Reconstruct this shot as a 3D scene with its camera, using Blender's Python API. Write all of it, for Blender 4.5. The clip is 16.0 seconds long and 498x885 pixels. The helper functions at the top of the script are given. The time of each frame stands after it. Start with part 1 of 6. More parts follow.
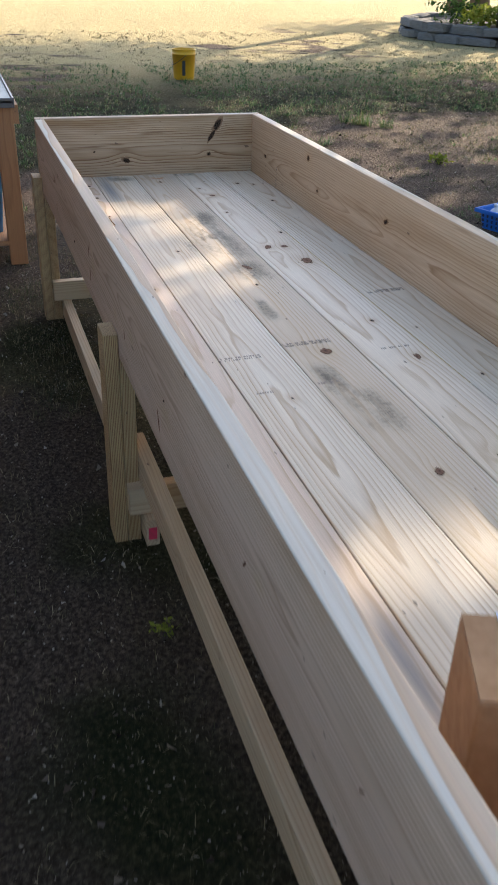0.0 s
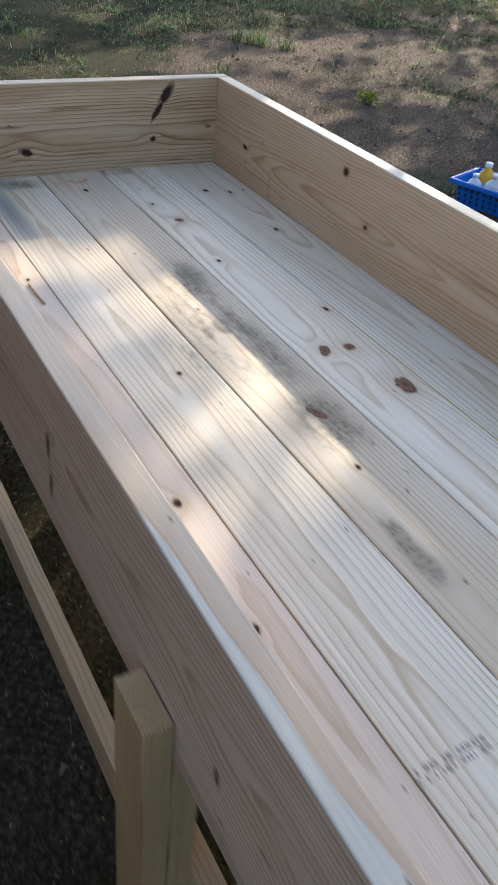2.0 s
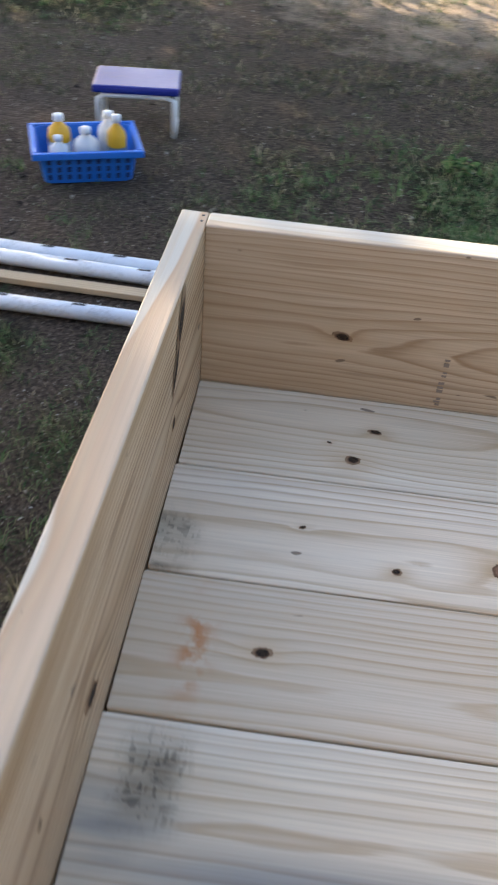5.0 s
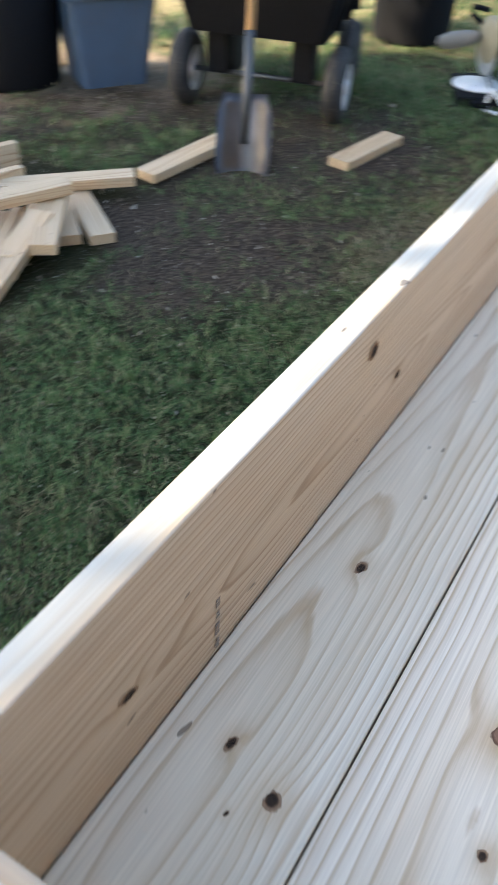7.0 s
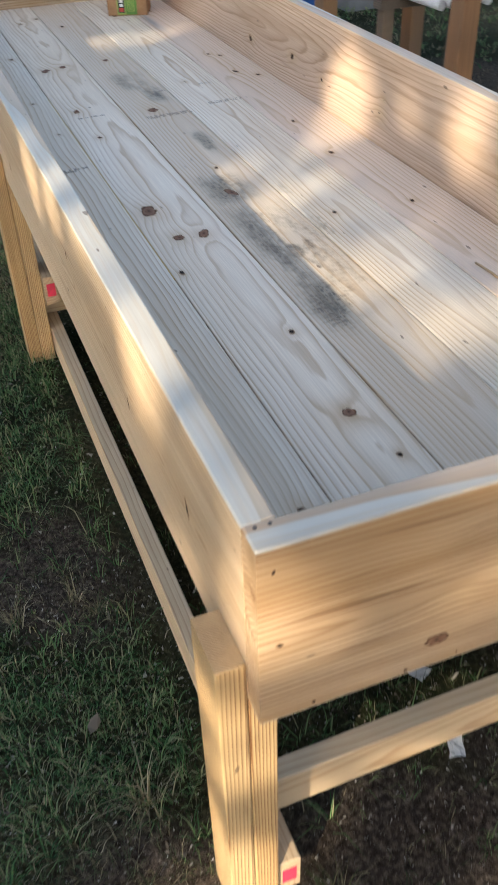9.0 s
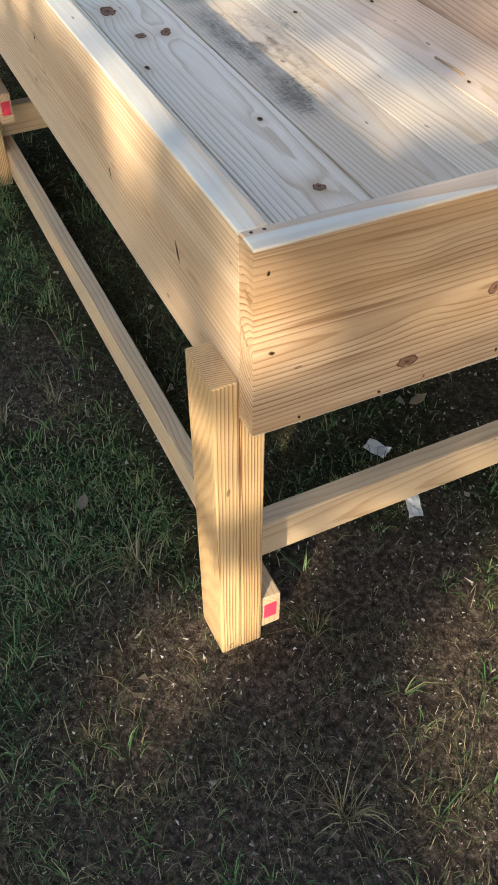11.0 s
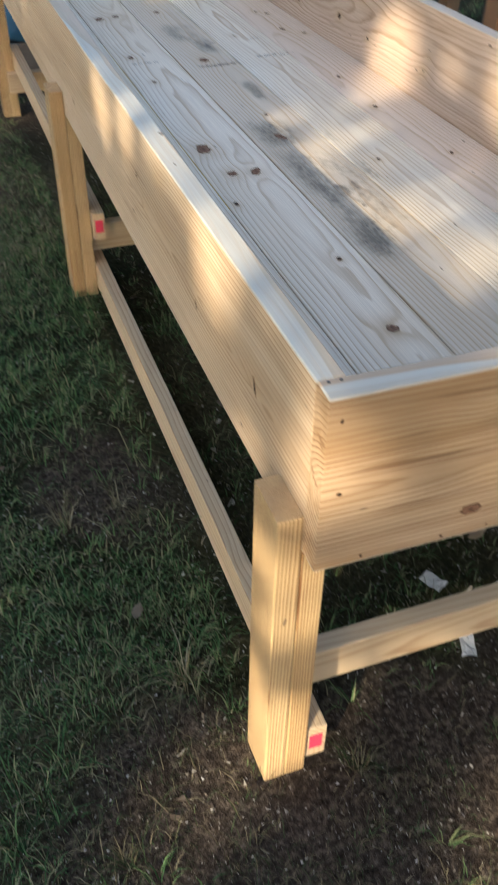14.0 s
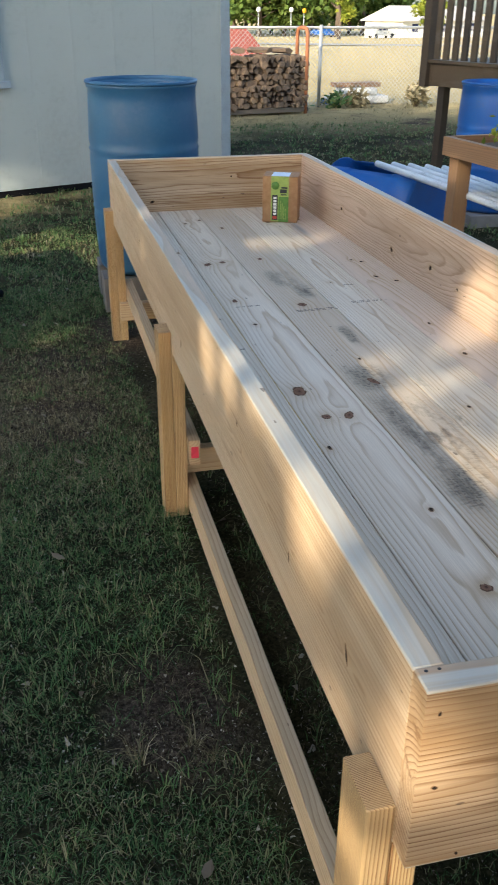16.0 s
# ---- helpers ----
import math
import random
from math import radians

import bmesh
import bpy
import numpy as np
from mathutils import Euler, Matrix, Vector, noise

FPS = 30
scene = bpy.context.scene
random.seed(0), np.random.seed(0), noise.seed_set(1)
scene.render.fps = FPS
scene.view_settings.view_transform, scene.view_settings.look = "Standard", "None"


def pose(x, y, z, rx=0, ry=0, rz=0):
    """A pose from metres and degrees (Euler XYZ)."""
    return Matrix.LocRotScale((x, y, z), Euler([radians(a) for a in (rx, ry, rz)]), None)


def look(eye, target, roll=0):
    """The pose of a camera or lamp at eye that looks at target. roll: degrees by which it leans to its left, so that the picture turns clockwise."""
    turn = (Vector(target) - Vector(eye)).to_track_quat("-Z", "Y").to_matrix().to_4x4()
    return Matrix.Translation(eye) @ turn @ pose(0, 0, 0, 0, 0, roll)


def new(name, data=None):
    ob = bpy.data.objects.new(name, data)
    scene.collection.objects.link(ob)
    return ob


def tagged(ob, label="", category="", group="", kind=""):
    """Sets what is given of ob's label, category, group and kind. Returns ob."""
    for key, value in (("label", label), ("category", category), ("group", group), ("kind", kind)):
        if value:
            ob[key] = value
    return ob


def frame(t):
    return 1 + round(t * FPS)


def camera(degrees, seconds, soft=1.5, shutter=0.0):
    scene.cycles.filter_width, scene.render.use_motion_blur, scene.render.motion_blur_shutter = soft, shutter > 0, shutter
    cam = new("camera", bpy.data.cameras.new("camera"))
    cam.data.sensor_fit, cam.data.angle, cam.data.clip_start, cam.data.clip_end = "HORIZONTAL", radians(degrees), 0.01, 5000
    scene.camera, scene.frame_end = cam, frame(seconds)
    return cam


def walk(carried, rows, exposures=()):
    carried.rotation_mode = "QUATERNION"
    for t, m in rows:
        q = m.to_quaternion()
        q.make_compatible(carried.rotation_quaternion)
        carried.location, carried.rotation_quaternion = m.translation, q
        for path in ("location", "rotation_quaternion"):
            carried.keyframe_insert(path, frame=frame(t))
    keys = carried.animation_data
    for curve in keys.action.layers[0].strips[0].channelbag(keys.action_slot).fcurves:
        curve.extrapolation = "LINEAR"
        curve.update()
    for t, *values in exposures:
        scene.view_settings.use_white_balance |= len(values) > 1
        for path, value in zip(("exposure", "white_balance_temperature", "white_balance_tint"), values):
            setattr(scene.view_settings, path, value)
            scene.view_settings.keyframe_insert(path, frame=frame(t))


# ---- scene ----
cam = camera(32.6, 16.0, shutter=0.35)
PATH = [
    (0, (-3.886, 1.323, 1.504), (-2.248, 0.762, 0.503), 1.8),
    (0.5, (-3.553, 1.221, 1.509), (-1.909, 0.698, 0.496), 2.4),
    (1, (-3.227, 1.208, 1.492), (-1.633, 0.605, 0.446), 3.9),
    (1.5, (-2.836, 1.261, 1.502), (-1.37, 0.476, 0.391), 4.9),
    (2, (-2.397, 1.261, 1.459), (-1.013, 0.405, 0.296), 5.9),
    (2.5, (-1.914, 1.228, 1.48), (-0.567, 0.383, 0.267), 6.6),
    (3, (-1.5, 1.267, 1.481), (-0.245, 0.304, 0.258), 6.2),
    (3.2, (-1.352, 1.256, 1.461), (-0.149, 0.242, 0.226), 5.9),
    (5.3, (-0.062, 0.962, 1.381), (-0.231, -0.539, 0.069), 6.2),
    (5.5, (-0.004, 0.909, 1.422), (-0.347, -0.558, 0.107), 7.2),
    (6, (0.116, 0.818, 1.433), (-0.668, -0.508, 0.157), 6.2),
    (6.5, (0.156, 0.606, 1.409), (-0.927, -0.497, 0.14), 3.0),
    (7, (0.1, 0.335, 1.392), (-1.239, -0.41, 0.107), 2.9),
    (7.5, (0.248, 0.163, 1.4), (-1.305, 0.046, 0.145), 2.1),
    (8, (0.344, 0.041, 1.422), (-1.213, 0.173, 0.173), 2.4),
    (8.5, (0.37, -0.006, 1.429), (-1.166, 0.334, 0.195), 0.9),
    (9, (0.52, -0.198, 1.449), (-0.936, 0.349, 0.192), -1.9),
    (9.5, (0.589, -0.274, 1.443), (-0.787, 0.315, 0.117), -2.8),
    (10, (0.631, -0.31, 1.43), (-0.683, 0.282, 0.042), -1.4),
    (10.2, (0.644, -0.328, 1.411), (-0.64, 0.253, -0.008), -0.7),
    (12.3, (0.697, -0.324, 1.365), (-0.517, 0.267, -0.111), 0.1),
    (12.5, (0.695, -0.319, 1.363), (-0.535, 0.298, -0.088), 1.0),
    (13, (0.685, -0.317, 1.377), (-0.565, 0.321, -0.048), 1.9),
    (13.5, (0.682, -0.323, 1.396), (-0.622, 0.289, 0.009), 1.3),
    (14, (0.669, -0.343, 1.433), (-0.763, 0.19, 0.143), 1.1),
    (14.5, (0.642, -0.369, 1.469), (-0.948, 0.085, 0.343), 2.4),
    (15, (0.616, -0.385, 1.504), (-1.052, 0.031, 0.482), 3.3),
    (15.5, (0.609, -0.384, 1.52), (-1.115, -0.005, 0.581), 2.0),
    (16, (0.623, -0.352, 1.517), (-1.106, 0.075, 0.607), 0.3),
]
walk(cam, [(t, look(eye, target, roll)) for t, eye, target, roll in PATH],
     exposures=[(0, 2.09, 6150, 12), (1, 2.13, 6000, 9.5), (3.2, 2.13, 5750, 9), (5.3, 2.70, 6500, 13), (6.5, 2.80, 6200, 10.5), (7.1, 2.98, 6150, 9.5), (8, 2.62, 6250, 9), (9, 2.11, 6050, 9.0), (12.5, 2.11, 6100, 9.0), (14, 2.0, 6000, 8.0), (16, 1.83, 6000, 7.0)])

# ---- light ----
SUN_AZ, SUN_EL = radians(-47), radians(21.5)
world = bpy.data.worlds.new("world")
scene.world = world
world.use_nodes = True
wn = world.node_tree.nodes
wn.clear()
sky = wn.new("ShaderNodeTexSky")
sky.sky_type, sky.sun_disc = "NISHITA", False
sky.dust_density = 2.0
sky.sun_elevation, sky.sun_rotation = SUN_EL, radians(90) - SUN_AZ
bg, wo = wn.new("ShaderNodeBackground"), wn.new("ShaderNodeOutputWorld")
bg.inputs["Strength"].default_value = 0.10
world.node_tree.links.new(sky.outputs[0], bg.inputs[0])
world.node_tree.links.new(bg.outputs[0], wo.inputs[0])
sun = new("sun", bpy.data.lights.new("sun", "SUN"))
sun.data.energy, sun.data.angle, sun.data.color = 2.75, radians(0.53), (1.0, 0.84, 0.61)
sun.matrix_world = look((20 * math.cos(SUN_AZ), 20 * math.sin(SUN_AZ), 20 * math.tan(SUN_EL)), (0, 0, 0))

# ---- materials ----


class Nodes:
    """Small builder for node materials."""

    def __init__(self, name):
        self.mat = bpy.data.materials.new(name)
        self.mat.use_nodes = True
        self.t = self.mat.node_tree
        self.t.nodes.clear()
        self.out = self.t.nodes.new("ShaderNodeOutputMaterial")
        self.b = self.t.nodes.new("ShaderNodeBsdfPrincipled")
        self.link(self.b.outputs[0], self.out.inputs[0])

    def link(self, a, b):
        self.t.links.new(a, b)

    def put(self, value, socket):
        if hasattr(value, "is_linked"):
            self.link(value, socket)
        else:
            socket.default_value = value

    def coord(self, kind="Object"):
        return self.t.nodes.new("ShaderNodeTexCoord").outputs[kind]

    def math(self, op, a, b=0.0, c=0.0):
        n = self.t.nodes.new("ShaderNodeMath")
        n.operation = op
        for v, s in zip((a, b, c), n.inputs):
            self.put(v, s)
        return n.outputs[0]

    def scaled(self, vec, x, y, z):
        n = self.t.nodes.new("ShaderNodeMapping")
        self.link(vec, n.inputs[0])
        n.inputs["Scale"].default_value = (x, y, z)
        return n.outputs[0]

    def shift(self, vec, amount):
        n = self.t.nodes.new("ShaderNodeVectorMath")
        n.operation = "ADD"
        self.link(vec, n.inputs[0])
        self.put(amount, n.inputs[1])
        return n.outputs[0]

    def noise(self, vec, scale, detail=3.0, rough=0.55, dist=0.0):
        n = self.t.nodes.new("ShaderNodeTexNoise")
        self.link(vec, n.inputs["Vector"])
        n.inputs["Scale"].default_value, n.inputs["Detail"].default_value = scale, detail
        n.inputs["Roughness"].default_value, n.inputs["Distortion"].default_value = rough, dist
        return n.outputs[0]

    def ramp(self, fac, *stops, ease="LINEAR"):
        n = self.t.nodes.new("ShaderNodeValToRGB")
        n.color_ramp.interpolation = ease
        self.link(fac, n.inputs[0])
        e = n.color_ramp.elements
        for i, (p, c) in enumerate(stops):
            k = e[i] if i < 2 else e.new(p)
            k.position = p
            k.color = (c, c, c, 1) if isinstance(c, (int, float)) else (*c, 1)
        return n.outputs[0]

    def mix(self, fac, a, b, blend="MIX"):
        n = self.t.nodes.new("ShaderNodeMix")
        n.data_type, n.blend_type = "RGBA", blend
        self.put(fac, n.inputs[0])
        for v, s in ((a, n.inputs[6]), (b, n.inputs[7])):
            self.put(v if hasattr(v, "is_linked") else (*v, 1), s)
        return n.outputs[2]

    def random(self):
        return self.t.nodes.new("ShaderNodeObjectInfo").outputs["Random"]

    def island(self):
        return self.t.nodes.new("ShaderNodeNewGeometry").outputs["Random Per Island"]

    def attr(self, name):
        n = self.t.nodes.new("ShaderNodeAttribute")
        n.attribute_name = name
        return n.outputs["Fac"]

    def bump(self, height, strength=0.3, dist=0.002):
        n = self.t.nodes.new("ShaderNodeBump")
        n.inputs["Strength"].default_value, n.inputs["Distance"].default_value = strength, dist
        self.link(height, n.inputs["Height"])
        self.link(n.outputs[0], self.b.inputs["Normal"])

    def done(self, color, rough=0.6, metal=0.0, spec=0.5):
        self.put(color if hasattr(color, "is_linked") else (*color, 1), self.b.inputs["Base Color"])
        self.put(rough, self.b.inputs["Roughness"])
        self.b.inputs["Metallic"].default_value = metal
        self.b.inputs["Specular IOR Level"].default_value = spec
        return self.mat


def pine(name, pale, mid, late, ring=108.0, contrast=1.0, stain=0.0, streak=0.0, edge_half=0.0, edge_tan=(0.46, 0.31, 0.19), wave=1.0, pith=0.0):
    """Sawn softwood: growth rings cut lengthwise (local X), fibres, tint drift."""
    k = Nodes(name)
    co, rnd = k.coord(), k.random()
    seed = k.t.nodes.new("ShaderNodeCombineXYZ")
    k.put(k.math("MULTIPLY", rnd, 37.0), seed.inputs[0])
    k.put(k.math("MULTIPLY", rnd, 11.0), seed.inputs[1])
    far = k.shift(co, seed.outputs[0])
    sep = k.t.nodes.new("ShaderNodeSeparateXYZ")
    k.link(co, sep.inputs[0])
    x, y, z = sep.outputs
    drift = k.math("SUBTRACT", k.noise(k.scaled(far, 0.55, 1.2, 1.2), 1.0, 1.5), 0.5)
    wob = k.math("SUBTRACT", k.noise(k.scaled(far, 1.6, 7.0, 7.0), 1.0, 2.0), 0.5)
    py = k.math("SUBTRACT", y, k.math("MULTIPLY_ADD", rnd, 0.12, pith - 0.06))
    pz = k.math("ADD", k.math("ADD", z, k.math("MULTIPLY_ADD", k.math("FRACT", k.math("MULTIPLY", rnd, 7.3)), 0.06, 0.03 + pith)), k.math("MULTIPLY", drift, 0.11 * wave))
    r = k.math("SQRT", k.math("ADD", k.math("POWER", py, 2.0), k.math("POWER", pz, 2.0)))
    r = k.math("ADD", r, k.math("MULTIPLY", wob, 0.021 * wave))
    r = k.math("ADD", r, k.math("MULTIPLY", k.math("SUBTRACT", k.noise(k.scaled(far, 2.6, 26.0, 26.0), 1.0, 3.0), 0.5), 0.0105 * min(wave, 1.0)))
    r = k.math("ADD", r, k.attr("warp"))
    f = k.math("FRACT", k.math("MULTIPLY", r, ring))
    band = k.ramp(f, (0.0, 0.0), (0.40, 0.06), (0.70, 0.38), (0.86, 1.0), (0.93, 0.9), (1.0, 0.0))
    fibre = k.noise(k.scaled(far, 6.0, 420.0, 420.0), 1.0, 2.0)
    tone = k.noise(k.scaled(far, 0.8, 5.0, 5.0), 1.0, 2.0)
    edge = k.math("SUBTRACT", k.noise(k.scaled(far, 1.1, 2.0, 2.0), 1.0, 2.5), 0.5)
    heart = k.ramp(k.math("ADD", r, k.math("MULTIPLY", edge, 0.10)), (0.095, 1.0), (0.135, 0.0))
    sap = k.math("ADD", k.math("MULTIPLY", heart, 0.40), k.math("MULTIPLY", k.ramp(tone, (0.38, 0.0), (0.62, 1.0)), 0.60))
    base = k.mix(sap, pale, mid)
    base = k.mix(k.attr("tan"), base, (0.50, 0.38, 0.26))
    base = k.mix(k.attr("rosy"), base, (0.66, 0.46, 0.35))
    base = k.mix(k.math("MULTIPLY", k.attr("halo"), 0.75), base, (0.60, 0.43, 0.25))
    broad = k.ramp(k.math("FRACT", k.math("MULTIPLY", r, ring * 0.23)), (0.25, 0.0), (0.55, 1.0), (0.80, 0.6), (0.95, 0.0))
    patchy = k.ramp(k.noise(k.scaled(far, 1.0, 6.0, 6.0), 1.0, 2.0), (0.40, 0.0), (0.62, 1.0))
    base = k.mix(k.math("MULTIPLY", k.math("MULTIPLY", broad, patchy), (0.08 if pith else 0.32 * min(contrast, 1.1))), base, tuple(0.55 * a + 0.45 * b for a, b in zip(mid, late)))
    strength = k.math("MULTIPLY", band, k.ramp(k.noise(k.scaled(far, 1.5, 16.0, 16.0), 1.0), (0.3, 0.30 * contrast), (0.7, 0.85 * contrast)))
    col = k.mix(strength, base, late)
    col = k.mix(k.math("MULTIPLY", k.ramp(fibre, (0.35, 1.0), (0.65, 0.0)), 0.20), col, tuple(c * 0.5 for c in late))
    # each board has its own slight cast
    col = k.mix(k.math("MULTIPLY", k.math("FRACT", k.math("MULTIPLY", rnd, 5.7)), 0.12), col, (0.62, 0.44, 0.24))
    if streak:
        run = k.ramp(k.noise(k.scaled(far, 1.3, 13.0, 13.0), 1.0, 4.0, 0.6), (0.48, 0.0), (0.66, 1.0))
        col = k.mix(k.math("MULTIPLY", run, streak), col, (0.30, 0.17, 0.07))
        pitch = k.ramp(k.noise(k.scaled(far, 3.0, 55.0, 55.0), 1.0, 3.0, 0.6), (0.60, 0.0), (0.70, 1.0))
        col = k.mix(k.math("MULTIPLY", pitch, streak), col, (0.20, 0.10, 0.04))
    if stain:
        dirt = k.ramp(k.noise(k.scaled(far, 2.0, 6.0, 6.0), 1.0, 5.0, 0.65), (0.56, 0.0), (0.75, 1.0))
        col = k.mix(k.math("MULTIPLY", dirt, stain), col, (0.16, 0.14, 0.12))
    # pinholes, nicks and small pitch specks
    nick = k.ramp(k.noise(k.scaled(far, 22.0, 60.0, 60.0), 1.0, 1.0), (0.765, 0.0), (0.785, 1.0))
    col = k.mix(k.math("MULTIPLY", nick, 0.75), col, (0.12, 0.075, 0.045))
    # blue stain in streaks, rust, and the mould left by a wet net and bags
    blue = k.ramp(k.noise(k.scaled(far, 2.2, 34.0, 34.0), 1.0, 3.0), (0.36, 0.0), (0.58, 1.0))
    col = k.mix(k.math("MULTIPLY", k.attr("blue"), k.math("MULTIPLY_ADD", blue, 0.6, 0.2)), col, (0.15, 0.16, 0.165))
    spots = k.ramp(k.noise(k.scaled(far, 34.0, 34.0, 34.0), 1.0, 3.0), (0.46, 0.0), (0.60, 1.0))
    col = k.mix(k.math("MULTIPLY", k.attr("rust"), spots), col, (0.50, 0.20, 0.06))
    grime = k.attr("mould")
    smear = k.ramp(k.noise(k.scaled(far, 4.5, 11.0, 11.0), 1.0, 4.0, 0.6), (0.40, 0.0), (0.60, 1.0))
    speck = k.ramp(k.noise(k.scaled(far, 34.0, 60.0, 60.0), 1.0, 6.0, 0.75), (0.48, 0.0), (0.58, 1.0))
    net = k.math("MULTIPLY", k.ramp(k.noise(k.scaled(far, 170.0, 45.0, 45.0), 1.0, 1.0), (0.50, 0.0), (0.56, 1.0)), k.ramp(k.noise(k.scaled(far, 45.0, 170.0, 170.0), 1.0, 1.0), (0.42, 0.0), (0.50, 1.0)))
    core = k.ramp(k.noise(k.scaled(far, 7.0, 16.0, 16.0), 1.0, 4.0, 0.65), (0.50, 0.0), (0.64, 1.0))
    col = k.mix(k.math("MULTIPLY", grime, k.math("MULTIPLY_ADD", smear, 0.55, 0.14)), col, (0.19, 0.15, 0.09))
    col = k.mix(k.math("MULTIPLY", grime, k.math("MULTIPLY", k.math("MAXIMUM", k.math("MULTIPLY", net, smear), k.math("MULTIPLY", speck, core)), 0.75)), col, (0.085, 0.066, 0.044))
    col = k.mix(k.math("MULTIPLY", k.math("POWER", grime, 2.0), k.math("MULTIPLY", core, 0.55)), col, (0.075, 0.055, 0.032))
    if edge_half:
        # narrow top edge: white sapwood against tan heartwood along a wavering line
        rim_mask = k.ramp(k.math("MULTIPLY", k.math("ABSOLUTE", y), 4.0), ((edge_half - 0.0035) * 4, 0.0), ((edge_half - 0.0028) * 4, 1.0))
        waver = k.math("ADD", k.math("MULTIPLY", z, 18.0), k.math("ADD", k.math("MULTIPLY", drift, 3.6), k.math("MULTIPLY_ADD", wob, 1.8, 0.48)))
        two = k.ramp(waver, (0.47, (0.555, 0.515, 0.425)), (0.52, edge_tan), (0.9, (0.58, 0.44, 0.31)))
        two = k.mix(k.math("MULTIPLY", k.ramp(k.math("FRACT", k.math("MULTIPLY", waver, 3.0)), (0.6, 0.0), (0.9, 1.0), (1.0, 0.0)), 0.35), two, (0.55, 0.42, 0.27))
        grain = k.ramp(k.noise(k.scaled(far, 2.5, 60.0, 150.0), 1.0, 3.0), (0.42, 0.0), (0.66, 1.0))
        two = k.mix(k.math("MULTIPLY", grain, 0.42), two, (0.40, 0.315, 0.215))
        two = k.mix(k.math("MULTIPLY", nick, 0.8), two, (0.14, 0.10, 0.07))
        col = k.mix(k.math("MULTIPLY", rim_mask, 0.9), col, two)
    k.bump(k.math("ADD", k.math("MULTIPLY", fibre, 0.6), k.math("MULTIPLY", band, 0.35)), 0.35, 0.0012)
    return k.done(col, k.math("MULTIPLY_ADD", fibre, 0.2, 0.48), 0.0, 0.35)


M = {}
M["pine"] = pine("pale_pine", (0.88, 0.79, 0.63), (0.79, 0.66, 0.47), (0.46, 0.29, 0.14), contrast=1.0)
SIDE = dict(pale=(0.67, 0.535, 0.375), mid=(0.58, 0.43, 0.275), late=(0.30, 0.17, 0.08), ring=118, contrast=1.0, streak=0.35, edge_half=0.143, wave=1.55)
M["pine_side"] = pine("yellow_pine", **SIDE)
M["pine_near"] = pine("yellow_pine_pale_edge", **SIDE, edge_tan=(0.47, 0.375, 0.26))
M["pine_end"] = pine("streaky_pine", (0.62, 0.47, 0.31), (0.50, 0.335, 0.185), (0.21, 0.10, 0.038), ring=120, contrast=1.4, streak=0.75, edge_half=0.143)
M["pine_leg"] = pine("ringed_pine", (0.62, 0.44, 0.22), (0.53, 0.34, 0.145), (0.17, 0.065, 0.02), ring=300, contrast=1.8, streak=0.30, wave=0.4, pith=0.12)
M["pine_scrap"] = pine("cut_pine", (0.66, 0.52, 0.34), (0.58, 0.42, 0.25), (0.34, 0.19, 0.09), stain=0.25)
M["redwood"] = pine("orange_wood", (0.50, 0.24, 0.10), (0.45, 0.20, 0.08), (0.24, 0.09, 0.035), contrast=0.7)
M["old_wood"] = pine("weathered_wood", (0.16, 0.13, 0.10), (0.12, 0.09, 0.07), (0.06, 0.045, 0.035), stain=0.5)


def coated(name, color, rough, metal=0.0, vary=0.25, scale=6.0, bump=0.1, dirt=(0.12, 0.10, 0.08), amount=0.25, spec=0.5):
    """A painted, moulded or metal surface with blotches and a little dirt."""
    k = Nodes(name)
    co = k.coord()
    big, small = k.noise(co, scale, 4.0, 0.6), k.noise(co, scale * 14, 3.0)
    col = k.mix(k.math("MULTIPLY", k.ramp(big, (0.35, 0.0), (0.7, 1.0)), vary), color, tuple(c * 0.6 for c in color))
    col = k.mix(k.math("MULTIPLY", k.ramp(k.math("MULTIPLY", big, small), (0.26, 0.0), (0.42, 1.0)), amount), col, dirt)
    k.bump(small, bump, 0.002)
    return k.done(col, k.math("MULTIPLY_ADD", big, 0.2, rough - 0.1), metal, spec)


M["blue_drum"] = coated("blue_plastic", (0.028, 0.115, 0.235), 0.38, vary=0.3, scale=3, amount=0.3, dirt=(0.08, 0.14, 0.25))
M["blue_bright"] = coated("bright_blue_plastic", (0.008, 0.085, 0.33), 0.4, vary=0.2)
M["tote"] = coated("grey_blue_plastic", (0.07, 0.107, 0.165), 0.5)
M["black_plastic"] = coated("black_plastic", (0.007, 0.007, 0.008), 0.75, amount=0.02, spec=0.10)
M["rubber"] = coated("tyre_rubber", (0.02, 0.02, 0.02), 0.8, amount=0.5)
M["white_metal"] = coated("white_enamel", (0.75, 0.74, 0.72), 0.4, amount=0.3)
M["pvc"] = coated("white_pvc", (0.72, 0.74, 0.76), 0.4, vary=0.1, amount=0.35, scale=9)
M["yellow"] = coated("yellow_plastic", (0.75, 0.40, 0.015), 0.42, amount=0.15)
M["steel"] = coated("worn_steel", (0.20, 0.19, 0.19), 0.42, metal=0.85, scale=9)
M["dark_steel"] = coated("dark_steel", (0.10, 0.10, 0.10), 0.5, metal=0.7)
M["rust"] = coated("rusty_pipe", (0.30, 0.11, 0.045), 0.75, vary=0.6)
M["zinc"] = coated("galvanised_wire", (0.50, 0.50, 0.49), 0.45, metal=0.6)
M["ash_handle"] = pine("ash_handle", (0.55, 0.36, 0.18), (0.5, 0.3, 0.14), (0.3, 0.16, 0.07))
M["red"] = coated("faded_red_paint", (0.50, 0.05, 0.03), 0.5)
